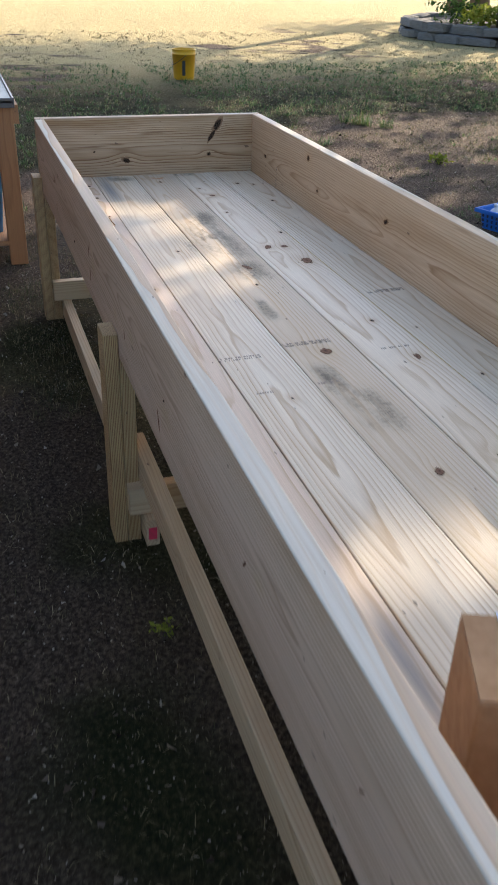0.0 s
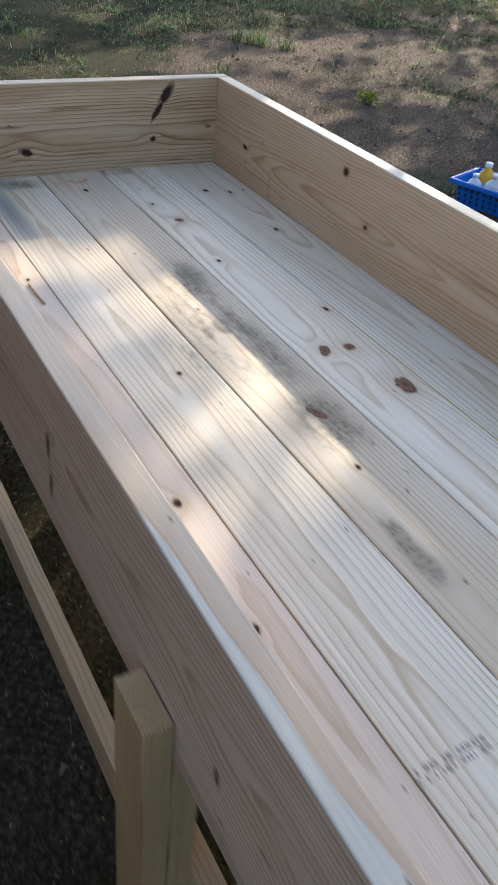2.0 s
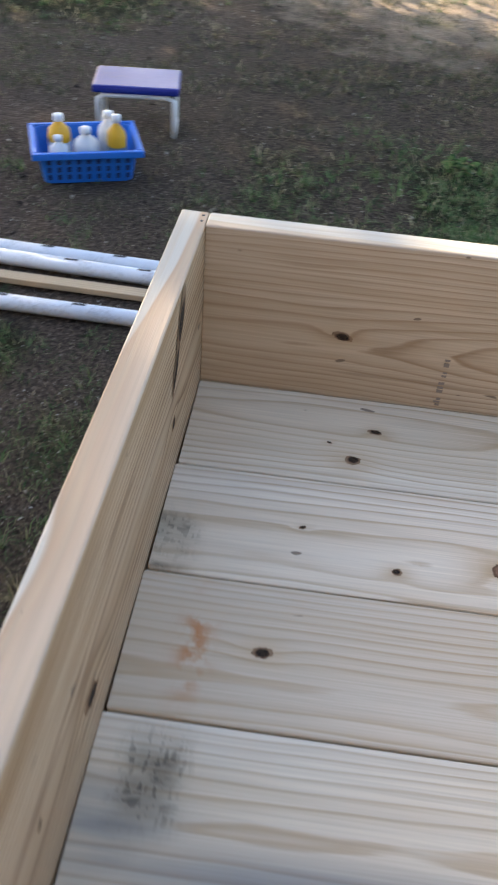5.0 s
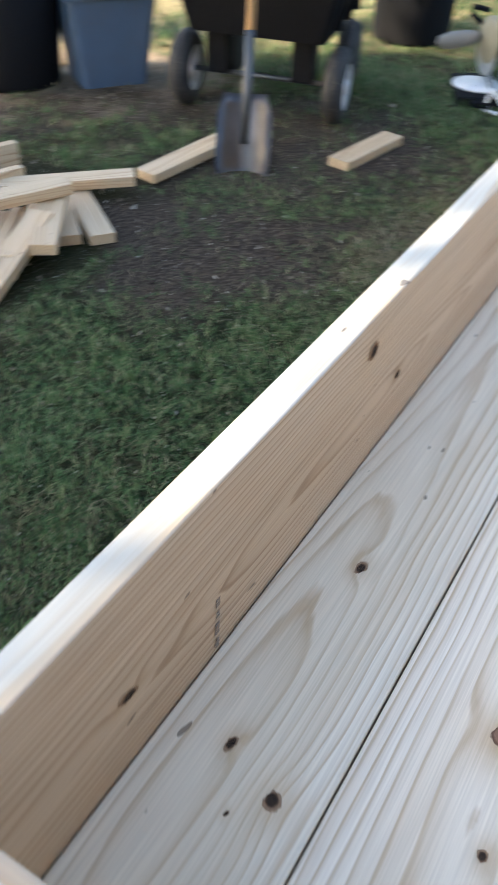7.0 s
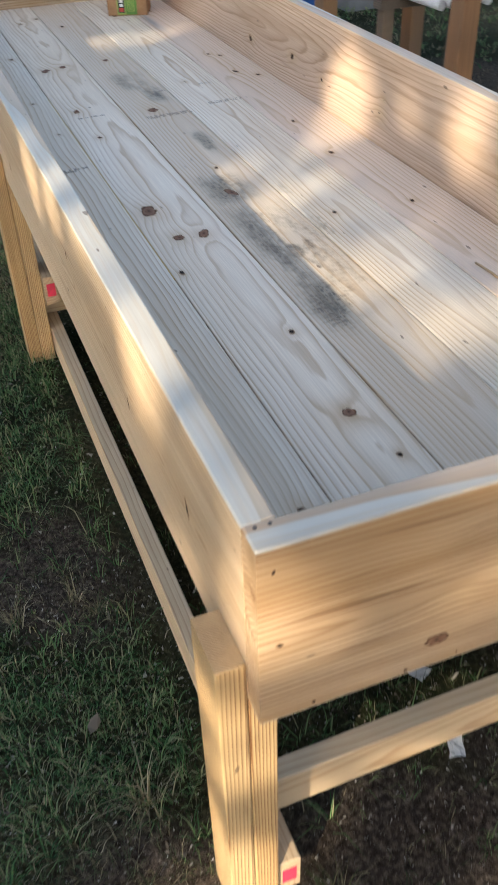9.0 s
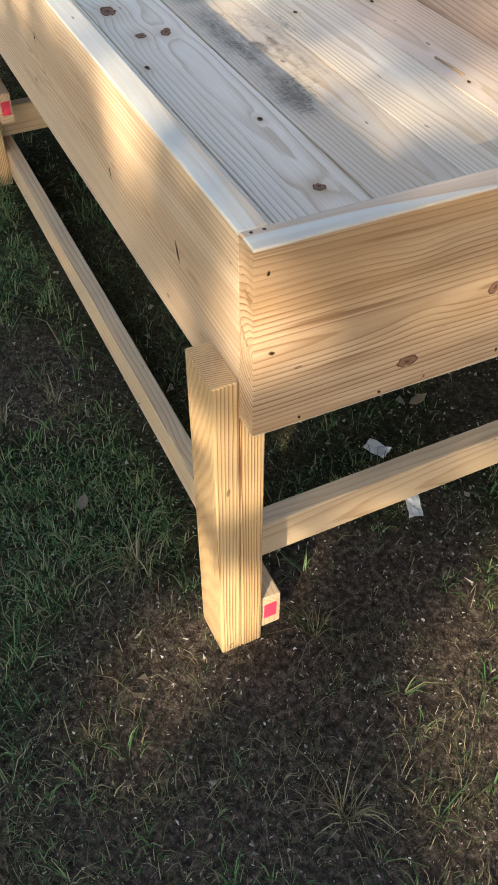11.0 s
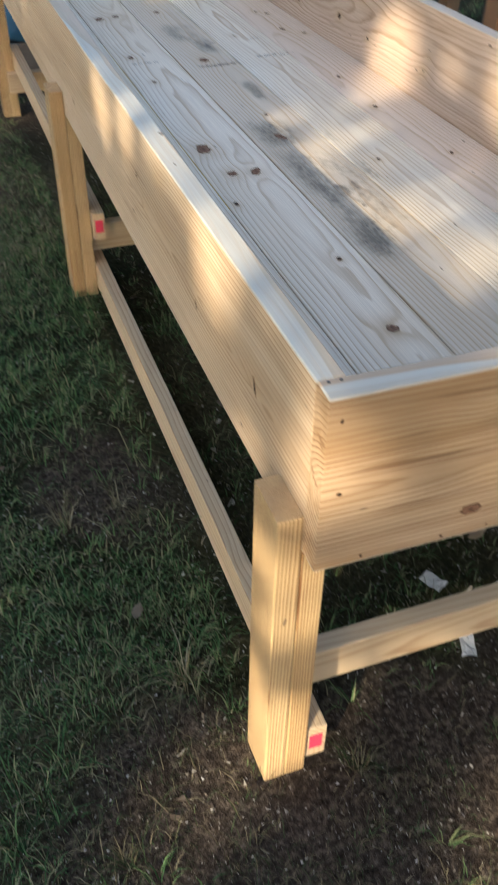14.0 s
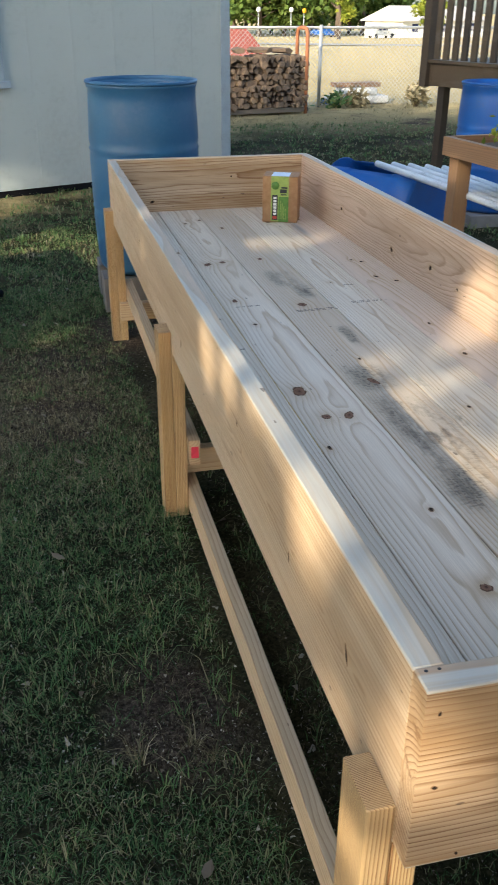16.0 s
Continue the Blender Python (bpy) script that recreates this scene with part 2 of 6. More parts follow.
M["pink"] = coated("pink_paint", (0.75, 0.04, 0.09), 0.6, vary=0.3, scale=60)
M["white"] = coated("white_paper", (0.78, 0.77, 0.74), 0.6, amount=0.1)
M["black_ink"] = coated("black_ink", (0.02, 0.02, 0.022), 0.6, amount=0.0)
M["grey_stone"] = coated("grey_stone", (0.15, 0.14, 0.13), 0.9, vary=0.6, bump=0.6)
M["shed"] = coated("painted_siding", (0.40, 0.44, 0.42), 0.55, vary=0.12, scale=1.5, amount=0.22, dirt=(0.25, 0.26, 0.24))
M["shed_trim"] = coated("grey_trim", (0.30, 0.36, 0.40), 0.55)
M["saw_blue"] = coated("grey_saw_body", (0.22, 0.24, 0.26), 0.45)
M["clear_blue"] = coated("dark_blue_liner", (0.008, 0.02, 0.09), 0.4)


def knot_look(name, heart, ring_a, ring_b, rim_tone, hollow):
    """A knot cut across: cracked heart set off its middle, fine rings, a dark bark line round it."""
    k = Nodes(name)
    co, rnd = k.scaled(k.coord("Generated"), 1, 1, 0), k.random()
    n = k.t.nodes.new("ShaderNodeVectorMath")
    n.operation = "DISTANCE"
    k.link(co, n.inputs[0])
    mid = k.t.nodes.new("ShaderNodeCombineXYZ")
    k.put(k.math("MULTIPLY_ADD", rnd, 0.14, 0.43), mid.inputs[0])
    k.put(k.math("MULTIPLY_ADD", k.math("FRACT", k.math("MULTIPLY", rnd, 9.1)), 0.14, 0.43), mid.inputs[1])
    k.link(mid.outputs[0], n.inputs[1])
    far = k.shift(co, k.math("MULTIPLY", rnd, 40.0))
    d = k.math("ADD", n.outputs["Value"], k.math("MULTIPLY_ADD", k.noise(far, 3.2, 4.0, 0.7), 0.26, -0.13))
    col = k.ramp(d, (0.0, heart), (hollow, heart), (hollow + 0.07, ring_a), (0.33, ring_b), (0.40, rim_tone), (0.47, rim_tone), (0.53, (0.55, 0.40, 0.25)))
    rings = k.ramp(k.math("FRACT", k.math("MULTIPLY", d, 19.0)), (0.55, 0.0), (0.9, 0.40))
    col = k.mix(rings, col, rim_tone)
    crack = k.ramp(k.noise(k.scaled(far, 2.0, 14.0, 1.0), 1.0, 3.0, 0.7), (0.60, 0.0), (0.66, 1.0))
    col = k.mix(k.math("MULTIPLY", crack, 0.7), col, (0.02, 0.013, 0.01))
    k.bump(d, 0.6, 0.003)
    return k.done(col, 0.85, 0.0, 0.12)


M["knot_dark"] = knot_look("dark_knot", (0.008, 0.006, 0.005), (0.09, 0.050, 0.028), (0.20, 0.115, 0.065), (0.28, 0.175, 0.10), 0.24)
M["knot_brown"] = knot_look("brown_knot", (0.09, 0.045, 0.027), (0.19, 0.10, 0.060), (0.25, 0.14, 0.085), (0.14, 0.075, 0.042), 0.06)

# ---- building helpers ----


def part(name, bm, material, parent, label=""):
    """Links a bmesh as one mesh object under a thing or a part."""
    me = bpy.data.meshes.new(name)
    bm.to_mesh(me)
    bm.free()
    return put(name, me, material, parent, label)


def put(name, me, material, parent=None, label=""):
    if material and not me.materials:
        me.materials.append(material)
    ob = new(name, me)
    if parent:
        ob.parent = parent
    return tagged(ob, label)


def thing(name, m, label, category, group="", kind=""):
    """An Empty at the base of a thing, which parents its parts."""
    ob = new(name)
    ob.empty_display_size = 0.05
    ob.matrix_basis = m
    return tagged(ob, label, category, group, kind)


def bevel(bm, r, seg=2):
    if r > 0:
        bmesh.ops.bevel(bm, geom=bm.edges[:], offset=r, segments=seg, affect="EDGES", profile=0.6)
    return bm


def box(x0, x1, y0, y1, z0, z1, r=0.0, seg=2):
    bm = bmesh.new()
    m = Matrix.LocRotScale(((x0 + x1) / 2, (y0 + y1) / 2, (z0 + z1) / 2), None, (x1 - x0, y1 - y0, z1 - z0))
    bmesh.ops.create_cube(bm, size=1, matrix=m)
    return bevel(bm, r, seg)


def lathe(profile, n=32, axis="z"):
    """A turned form from (radius, height) pairs."""
    bm = bmesh.new()
    rings = []
    for r, h in profile:
        if r <= 1e-6:
            rings.append([bm.verts.new((0, 0, h))])
        else:
            rings.append([bm.verts.new((r * math.cos(2 * math.pi * i / n), r * math.sin(2 * math.pi * i / n), h)) for i in range(n)])
    for a, b in zip(rings, rings[1:]):
        for i in range(n):
            va, vb = a[i % len(a)], a[(i + 1) % len(a)]
            vc, vd = b[(i + 1) % len(b)], b[i % len(b)]
            face = list(dict.fromkeys((va, vb, vc, vd)))
            if len(face) > 2:
                bm.faces.new(face)
    for f in bm.faces:
        f.smooth = True
    bmesh.ops.recalc_face_normals(bm, faces=bm.faces)
    if axis == "x":
        bm.transform(Matrix.Rotation(radians(90), 4, "Y"))
    if axis == "y":
        bm.transform(Matrix.Rotation(radians(-90), 4, "X"))
    return bm


def tube(points, r, n=8, taper=1.0):
    """A round bar along a list of points."""
    bm = bmesh.new()
    pts = [Vector(p) for p in points]
    rings = []
    for i, p in enumerate(pts):
        d = (pts[min(i + 1, len(pts) - 1)] - pts[max(i - 1, 0)]).normalized()
        u = d.orthogonal().normalized() if i == 0 else (u - d * u.dot(d)).normalized()
        v = d.cross(u)
        rr = r * (1 + (taper - 1) * i / max(1, len(pts) - 1))
        rings.append([bm.verts.new(p + rr * (math.cos(2 * math.pi * k / n) * u + math.sin(2 * math.pi * k / n) * v)) for k in range(n)])
    for a, b in zip(rings, rings[1:]):
        for k in range(n):
            bm.faces.new((a[k], a[(k + 1) % n], b[(k + 1) % n], b[k])).smooth = True
    bm.faces.new(rings[0][::-1])
    bm.faces.new(rings[-1])
    return bm


def joined(*bms):
    """Several bmeshes of one and the same part as one."""
    out = bmesh.new()
    for b in bms:
        me = bpy.data.meshes.new("tmp")
        b.to_mesh(me)
        b.free()
        out.from_mesh(me)
        bpy.data.meshes.remove(me)
    return out


def lumber(length, w, t, step=0.0, knots=(), moulds=(), r=0.0025, rnd=None, tone=(0.0, 0.0), stains=()):
    """A sawn board along local X, width on Y, thickness on Z, eased edges; fine enough to carry the grain's swerve round knots.
    knots: (x, y, radius) on the +Z face; moulds: (x, y, half length, half width)."""
    ny = max(2, int(w / 0.008)) if step else 2
    nx = max(2, int(length / step)) if step else 2
    ys = np.linspace(-w / 2 + r, w / 2 - r, ny)
    loop = [(y, t / 2) for y in ys] + [(w / 2 - 0.3 * r, t / 2 - 0.3 * r), (w / 2, t / 2 - r), (w / 2, -t / 2 + r), (w / 2 - 0.3 * r, -t / 2 + 0.3 * r)]
    loop += [(y, -t / 2) for y in ys[::-1]] + [(-w / 2 + 0.3 * r, -t / 2 + 0.3 * r), (-w / 2, -t / 2 + r), (-w / 2, t / 2 - r), (-w / 2 + 0.3 * r, t / 2 - 0.3 * r)]
    loop = np.array(loop)
    n = len(loop)
    xs = np.concatenate(([-length / 2], np.linspace(-length / 2 + 0.002, length / 2 - 0.002, nx), [length / 2]))
    v = np.zeros((len(xs), n, 3))
    v[:, :, 0] = xs[:, None]
    v[:, :, 1], v[:, :, 2] = loop[None, :, 0], loop[None, :, 1]
    v[0, :, 1:] *= (w - 0.003) / w
    v[-1, :, 1:] *= (w - 0.003) / w
    bow = rnd.uniform(-1, 1) if rnd else 0.0
    v[:, :, 2] += 0.0012 * bow * np.sin(xs * 1.7 + bow)[:, None]
    v = v.reshape(-1, 3)
    faces = []
    for i in range(len(xs) - 1):
        a = i * n
        faces += [(a + k, a + n + k, a + n + (k + 1) % n, a + (k + 1) % n) for k in range(n)]
    faces.append(tuple(range(n)))
    faces.append(tuple(range((len(xs) - 1) * n, len(xs) * n))[::-1])
    me = bpy.data.meshes.new("board")
    me.from_pydata(v.tolist(), [], faces)
    warp, halo = np.zeros(len(v)), np.zeros(len(v))
    for x, y, rad in knots:
        d2 = ((v[:, 0] - x) / (3.6 * rad)) ** 2 + ((v[:, 1] - y) / (1.9 * rad)) ** 2
        warp += 0.6 * rad * np.exp(-d2)
        halo = np.maximum(halo, np.exp(-(((v[:, 0] - x) / (2.6 * rad)) ** 2 + ((v[:, 1] - y) / (1.6 * rad)) ** 2)))
    me.attributes.new("warp", "FLOAT", "POINT").data.foreach_set("value", warp)
    mould = np.zeros(len(v))
    for x, y, hl, hw in moulds:
        mould = np.maximum(mould, np.exp(-(((v[:, 0] - x) / hl) ** 4 + ((v[:, 1] - y) / hw) ** 4)))
    for key, amount in zip(("tan", "rosy"), tone):
        me.attributes.new(key, "FLOAT", "POINT").data.foreach_set("value", np.full(len(v), amount))
    for key in ("blue", "rust"):
        cast = np.zeros(len(v))
        for kind, x, y, hl, hw in stains:
            if kind == key:
                cast = np.maximum(cast, np.exp(-(((v[:, 0] - x) / hl) ** 2 + ((v[:, 1] - y) / hw) ** 2)))
        me.attributes.new(key, "FLOAT", "POINT").data.foreach_set("value", cast)
    me.attributes.new("halo", "FLOAT", "POINT").data.foreach_set("value", halo)
    me.attributes.new("mould", "FLOAT", "POINT").data.foreach_set("value", mould)
    me.update()
    return me


def knot_mesh(rad, seed):
    """A knot: a slightly domed irregular oval with a dark heart."""
    rr = random.Random(seed)
    bm = bmesh.new()
    a = rr.uniform(1.0, 1.7)
    tail = rr.choice((0.0, 0.0, 0.5, 0.9)) * rr.choice((1, -1))
    c = bm.verts.new((0, 0, 0.0012))
    inner, ring = [], []
    for i in range(20):
        w = i * math.tau / 20
        q = rr.uniform(0.80, 1.16) * rad
        q *= 1 + abs(tail) * max(0.0, math.cos(w) * (1 if tail > 0 else -1)) ** 5
        x, y = q * a * math.cos(w), q * math.sin(w)
        inner.append(bm.verts.new((0.55 * x, 0.55 * y, 0.0011)))
        ring.append(bm.verts.new((x * 1.12, y * 1.12, 0.0005)))
    for i in range(20):
        k = (i + 1) % 20
        bm.faces.new((c, inner[i], inner[k])).smooth = True
        bm.faces.new((inner[i], ring[i], ring[k], inner[k])).smooth = True
    return bm


def pattern(x, y, cell, seed):
    """Smooth random field over the plan, 0 to 1."""
    g = np.random.RandomState(seed).rand(64, 64)
    u, v = np.asarray(x) / cell, np.asarray(y) / cell
    i, j = np.floor(u).astype(int), np.floor(v).astype(int)
    a, b = u - i, v - j
    a, b = a * a * (3 - 2 * a), b * b * (3 - 2 * b)
    i, j, i1, j1 = i % 64, j % 64, (i + 1) % 64, (j + 1) % 64
    return (g[i, j] * (1 - a) + g[i1, j] * a) * (1 - b) + (g[i, j1] * (1 - a) + g[i1, j1] * a) * b


# ---- ground ----


def turf(x, y):
    """How grassy the yard is at a place, 0 bare soil to 1 lawn."""
    x, y = np.asarray(x, float), np.asarray(y, float)
    p = 0.55 * pattern(x, y, 1.1, 1) + 0.30 * pattern(x, y, 0.37, 2) + 0.15 * pattern(x, y, 0.13, 3)
    lawn = np.full_like(x, 0.54)
    lawn -= 0.42 * np.exp(-(((x - 3.2) / 2.6) ** 2 + ((y + 2.5) / 2.6) ** 2))      # worn path past the end
    lawn -= 0.45 * np.exp(-(((x + 1.8) / 3.6) ** 2 + ((y - 2.1) / 1.3) ** 2))      # trampled side
    lawn -= 0.28 * np.exp(-(((x + 2.0) / 2.6) ** 2 + ((y + 5.0) / 2.2) ** 2))      # bare stretch by the cart
    lawn -= 0.22 * np.exp(-(((x - 0.05) / 0.35) ** 2 + ((y + 0.05) / 0.3) ** 2))      # soil round the foot
    lawn -= 0.26 * np.exp(-(((x - 0.2) / 2.0) ** 2 + ((y + 2.6) / 1.2) ** 2))
    lawn += 0.10 * np.exp(-(((x + 1.7) / 1.9) ** 2 + ((y + 0.45) / 0.5) ** 2))
    lawn -= 0.40 * np.exp(-(((x + 0.98) / 0.30) ** 2 + ((y + 0.16) / 0.22) ** 2))
    lawn -= 0.30 * np.exp(-(((x + 0.15) / 0.22) ** 2 + ((y + 0.20) / 0.14) ** 2))
    lawn -= 0.25 * np.exp(-(((x + 2.7) / 0.5) ** 2 + ((y + 0.3) / 0.25) ** 2))
    lawn += 0.05 * np.exp(-(((x - 0.35) / 0.25) ** 2 + ((y + 0.05) / 0.2) ** 2))
    lawn += 0.18 * np.exp(-(((x + 0.35) / 0.4) ** 2 + ((y + 0.4) / 0.35) ** 2))
    lawn += 0.42 * np.exp(-(((x - 4.9) / 1.5) ** 2 + ((y + 1.2) / 1.3) ** 2))
    lawn += 0.12 * (x < -4)
    lawn += 0.12 * (x > 5)
    return np.clip((p + lawn - 0.80) * 3.2, 0, 1)


def ground_height(x, y):
    return 0.020 * (pattern(x, y, 0.8, 5) - 0.5) + 0.010 * (pattern(x, y, 0.19, 6) - 0.5) - 0.021 * np.clip(-np.asarray(x) - 16, 0, 150)


def make_ground():
    inner = np.arange(-15, 15.01, 0.11)
    outer = 15 * 1.22 ** np.arange(1, 21)
    xs = np.concatenate((-outer[::-1], inner, outer))
    n = len(xs)
    gx, gy = np.meshgrid(xs, xs, indexing="ij")
    z = ground_height(gx, gy)
    v = np.stack((gx, gy, z), -1).reshape(-1, 3)
    idx = np.arange(n * n).reshape(n, n)
    f = np.stack((idx[:-1, :-1], idx[1:, :-1], idx[1:, 1:], idx[:-1, 1:]), -1).reshape(-1, 4)
    me = bpy.data.meshes.new("ground")
    me.from_pydata(v.tolist(), [], f.tolist())
    me.attributes.new("turf", "FLOAT", "POINT").data.foreach_set("value", turf(gx, gy).ravel())
    for p in me.polygons:
        p.use_smooth = True
    k = Nodes("yard_soil")
    co = k.coord()
    t = k.attr("turf")
    fine, grit, wide = k.noise(co, 75.0, 8.0, 0.78), k.noise(co, 260.0, 3.0, 0.7), k.noise(co, 0.9, 4.0)
    soil = k.ramp(fine, (0.34, (0.013, 0.010, 0.007)), (0.50, (0.066, 0.049, 0.035)), (0.66, (0.21, 0.162, 0.117)))
    soil = k.mix(k.ramp(grit, (0.66, 0.0), (0.72, 0.7)), soil, (0.34, 0.29, 0.22))
    lawn = k.ramp(fine, (0.34, (0.008, 0.009, 0.004)), (0.52, (0.026, 0.029, 0.012)), (0.72, (0.11, 0.095, 0.05)))
    # straw tone of the far field, raised to carry the sunlight on it
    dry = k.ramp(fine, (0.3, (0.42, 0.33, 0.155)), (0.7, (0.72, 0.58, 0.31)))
    lawn = k.mix(k.ramp(wide, (0.45, 0.0), (0.70, 0.45)), lawn, k.ramp(fine, (0.36, (0.05, 0.04, 0.022)), (0.66, (0.34, 0.27, 0.15))))
    sep = k.t.nodes.new("ShaderNodeSeparateXYZ")
    k.link(co, sep.inputs[0])
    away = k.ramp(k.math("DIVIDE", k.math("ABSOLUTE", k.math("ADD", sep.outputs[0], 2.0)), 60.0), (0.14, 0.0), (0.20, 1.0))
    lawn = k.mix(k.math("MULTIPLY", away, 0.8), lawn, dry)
    # sunlight painted into the colour: lawn and soil paler beyond a slanted, ragged line
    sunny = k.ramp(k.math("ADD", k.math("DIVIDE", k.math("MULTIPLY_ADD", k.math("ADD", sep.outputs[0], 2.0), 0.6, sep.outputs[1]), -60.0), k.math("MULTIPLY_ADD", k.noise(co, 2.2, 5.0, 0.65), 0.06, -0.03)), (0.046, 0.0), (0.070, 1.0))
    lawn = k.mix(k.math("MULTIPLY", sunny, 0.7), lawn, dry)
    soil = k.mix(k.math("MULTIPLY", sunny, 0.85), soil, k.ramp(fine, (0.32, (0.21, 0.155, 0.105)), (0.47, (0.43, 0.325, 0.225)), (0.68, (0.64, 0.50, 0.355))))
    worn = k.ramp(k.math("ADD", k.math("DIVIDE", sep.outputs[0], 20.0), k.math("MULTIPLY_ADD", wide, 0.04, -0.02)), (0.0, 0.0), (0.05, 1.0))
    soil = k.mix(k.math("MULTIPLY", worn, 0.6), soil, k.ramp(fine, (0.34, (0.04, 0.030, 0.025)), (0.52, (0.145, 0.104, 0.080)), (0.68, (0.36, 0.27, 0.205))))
    k.bump(k.math("ADD", fine, k.math("MULTIPLY", grit, 0.4)), 0.9, 0.02)
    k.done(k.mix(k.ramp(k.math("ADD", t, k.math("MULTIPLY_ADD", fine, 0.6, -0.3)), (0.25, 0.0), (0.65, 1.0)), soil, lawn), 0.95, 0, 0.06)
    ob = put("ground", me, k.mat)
    tagged(ob, "dark trampled soil with patchy lawn and straw", "ground", kind="structure")


def blades(name, label, seed, n, region, chance, height, width, material, tuft=7, spread=0.012):
    """Grass blades as one mesh: bent, tapered strips."""
    g = np.random.RandomState(seed)
    x = g.uniform(region[0], region[1], n)
    y = g.uniform(region[2], region[3], n)
    keep = g.rand(n) < chance(x, y)
    x, y = x[keep], y[keep]
    size = 0.5 + 1.1 * pattern(x, y, 0.23, seed)
    x, y, size = np.repeat(x, tuft), np.repeat(y, tuft), np.repeat(size, tuft)
    n = len(x)
    a = g.uniform(0, math.tau, n)
    off = np.abs(g.normal(0, spread, n))
    x, y = x + np.cos(a) * off, y + np.sin(a) * off
    a = a + g.normal(0, 0.7, n)
    lean = g.uniform(0.2, 1.7, n)
    h = height * g.uniform(0.35, 1.25, n) * size
    w = width * g.uniform(0.6, 1.3, n)
    z = ground_height(x, y) - 0.002
    sx, sy = -np.sin(a) * w / 2, np.cos(a) * w / 2
    dx, dy = np.cos(a) * h * lean, np.sin(a) * h * lean
    v = np.zeros((n, 5, 3))
    v[:, 0] = np.stack((x - sx, y - sy, z), -1)
    v[:, 1] = np.stack((x + sx, y + sy, z), -1)
    v[:, 2] = np.stack((x + sx * 0.8 + dx * 0.35, y + sy * 0.8 + dy * 0.35, z + h * 0.62), -1)
    v[:, 3] = np.stack((x - sx * 0.8 + dx * 0.35, y - sy * 0.8 + dy * 0.35, z + h * 0.62), -1)
    v[:, 4] = np.stack((x + dx, y + dy, z + h * np.clip(1.15 - 0.55 * lean, 0.25, 1)), -1)
    me = bpy.data.meshes.new(name)
    me.vertices.add(n * 5)
    me.vertices.foreach_set("co", v.ravel())
    b = np.arange(n)[:, None] * 5
    corners = np.concatenate((b + [[0, 1, 2, 3]], b + [[3, 2, 4]]), 1).ravel()
    me.loops.add(n * 7)
    me.loops.foreach_set("vertex_index", corners)
    me.polygons.add(n * 2)
    starts = (np.arange(n)[:, None] * 7 + [[0, 4]]).ravel()
    me.polygons.foreach_set("loop_start", starts)
    me.update(calc_edges=True)
    me.validate()
    ob = put(name, me, material)
    tagged(ob, label, "grass", kind="stuff")


def grass_look(name, *cols):
    k = Nodes(name)
    col = k.ramp(k.island(), *[(i / (len(cols) - 1), c) for i, c in enumerate(cols)])
    tr = k.t.nodes.new("ShaderNodeBsdfTranslucent")
    k.link(col, tr.inputs[0])
    add = k.t.nodes.new("ShaderNodeMixShader")
    add.inputs[0].default_value = 0.3
    k.done(col, 0.65, 0, 0.15)
    k.link(k.b.outputs[0], add.inputs[1])
    k.link(tr.outputs[0], add.inputs[2])
    k.link(add.outputs[0], k.out.inputs[0])
    return k.mat


M["grass"] = grass_look("green_grass", (0.022, 0.055, 0.018), (0.070, 0.140, 0.045), (0.135, 0.225, 0.080), (0.19, 0.235, 0.095), (0.38, 0.32, 0.175))
M["mat"] = grass_look("matted_grass", (0.03, 0.045, 0.018), (0.075, 0.10, 0.040), (0.16, 0.13, 0.07), (0.33, 0.27, 0.16))
M["straw"] = grass_look("dry_grass", (0.12, 0.095, 0.052), (0.32, 0.26, 0.145), (0.08, 0.085, 0.038), (0.58, 0.48, 0.30))
M["leaf"] = grass_look("tree_leaves", (0.02, 0.05, 0.012), (0.045, 0.085, 0.02), (0.08, 0.13, 0.03))
M["leaf_light"] = grass_look("yellow_green_leaves", (0.12, 0.16, 0.02), (0.22, 0.25, 0.03), (0.30, 0.32, 0.05))
# lighter copy of tree_leaves: sunshine on the far trees put into the colour
M["leaf_far"] = grass_look("sunlit_tree_leaves", (0.05, 0.09, 0.02), (0.09, 0.14, 0.03), (0.15, 0.20, 0.05))
M["bark"] = coated("bark", (0.10, 0.075, 0.055), 0.95, vary=0.6, scale=9, bump=0.9)

make_ground()


def clear(x, y):
    """Less grass under the bed, none where lumber, rails and pipes press it down."""
    c = 1 - 0.75 * ((x > -3.6) & (x < 0) & (y > 0.1) & (y < 0.9))
    c = c * ~((x > -2.42) & (x < -1.12) & (y > -2.38) & (y < -1.40))
    c = c * ~((x > -3.55) & (x < -3.02) & (np.abs(y + 1.04) < 0.10)) * ~((x > -3.0) & (x < -2.45) & (np.abs(y + 1.6) < 0.10))
    c = c * ~((x > -3.7) & (x < 0.05) & (np.abs(y - 0.058) < 0.05))
    c = c * ~((x > -1.0) & (y > -1.34) & (y < -1.07)) * ~((x > -0.3) & (np.abs(y + 0.99) < 0.06))
    return c * ~((np.abs(x + 0.84) < 0.16) & (np.abs(y + 1.5) < 0.14))


def beside(x, y):
    """The strip along the planter, where the grass is short and fine."""
    return (x > -4.2) & (x < 1.6) & (y > -1.6) & (y < 1.5)


blades("lawn_grass", "short green lawn grass in uneven clumps", 11, 26000, (-6.5, 1.6, -3.0, 0.7), lambda x, y: turf(x, y) ** 1.3 * clear(x, y), 0.027, 0.0028, M["grass"])
blades("fine_grass", "short fine lawn grass, green and tan", 17, 46000, (-4.6, 1.4, -1.9, 0.6), lambda x, y: (0.05 + 0.85 * turf(x, y) ** 1.5) * clear(x, y), 0.017, 0.0017, M["grass"], 6, 0.012)
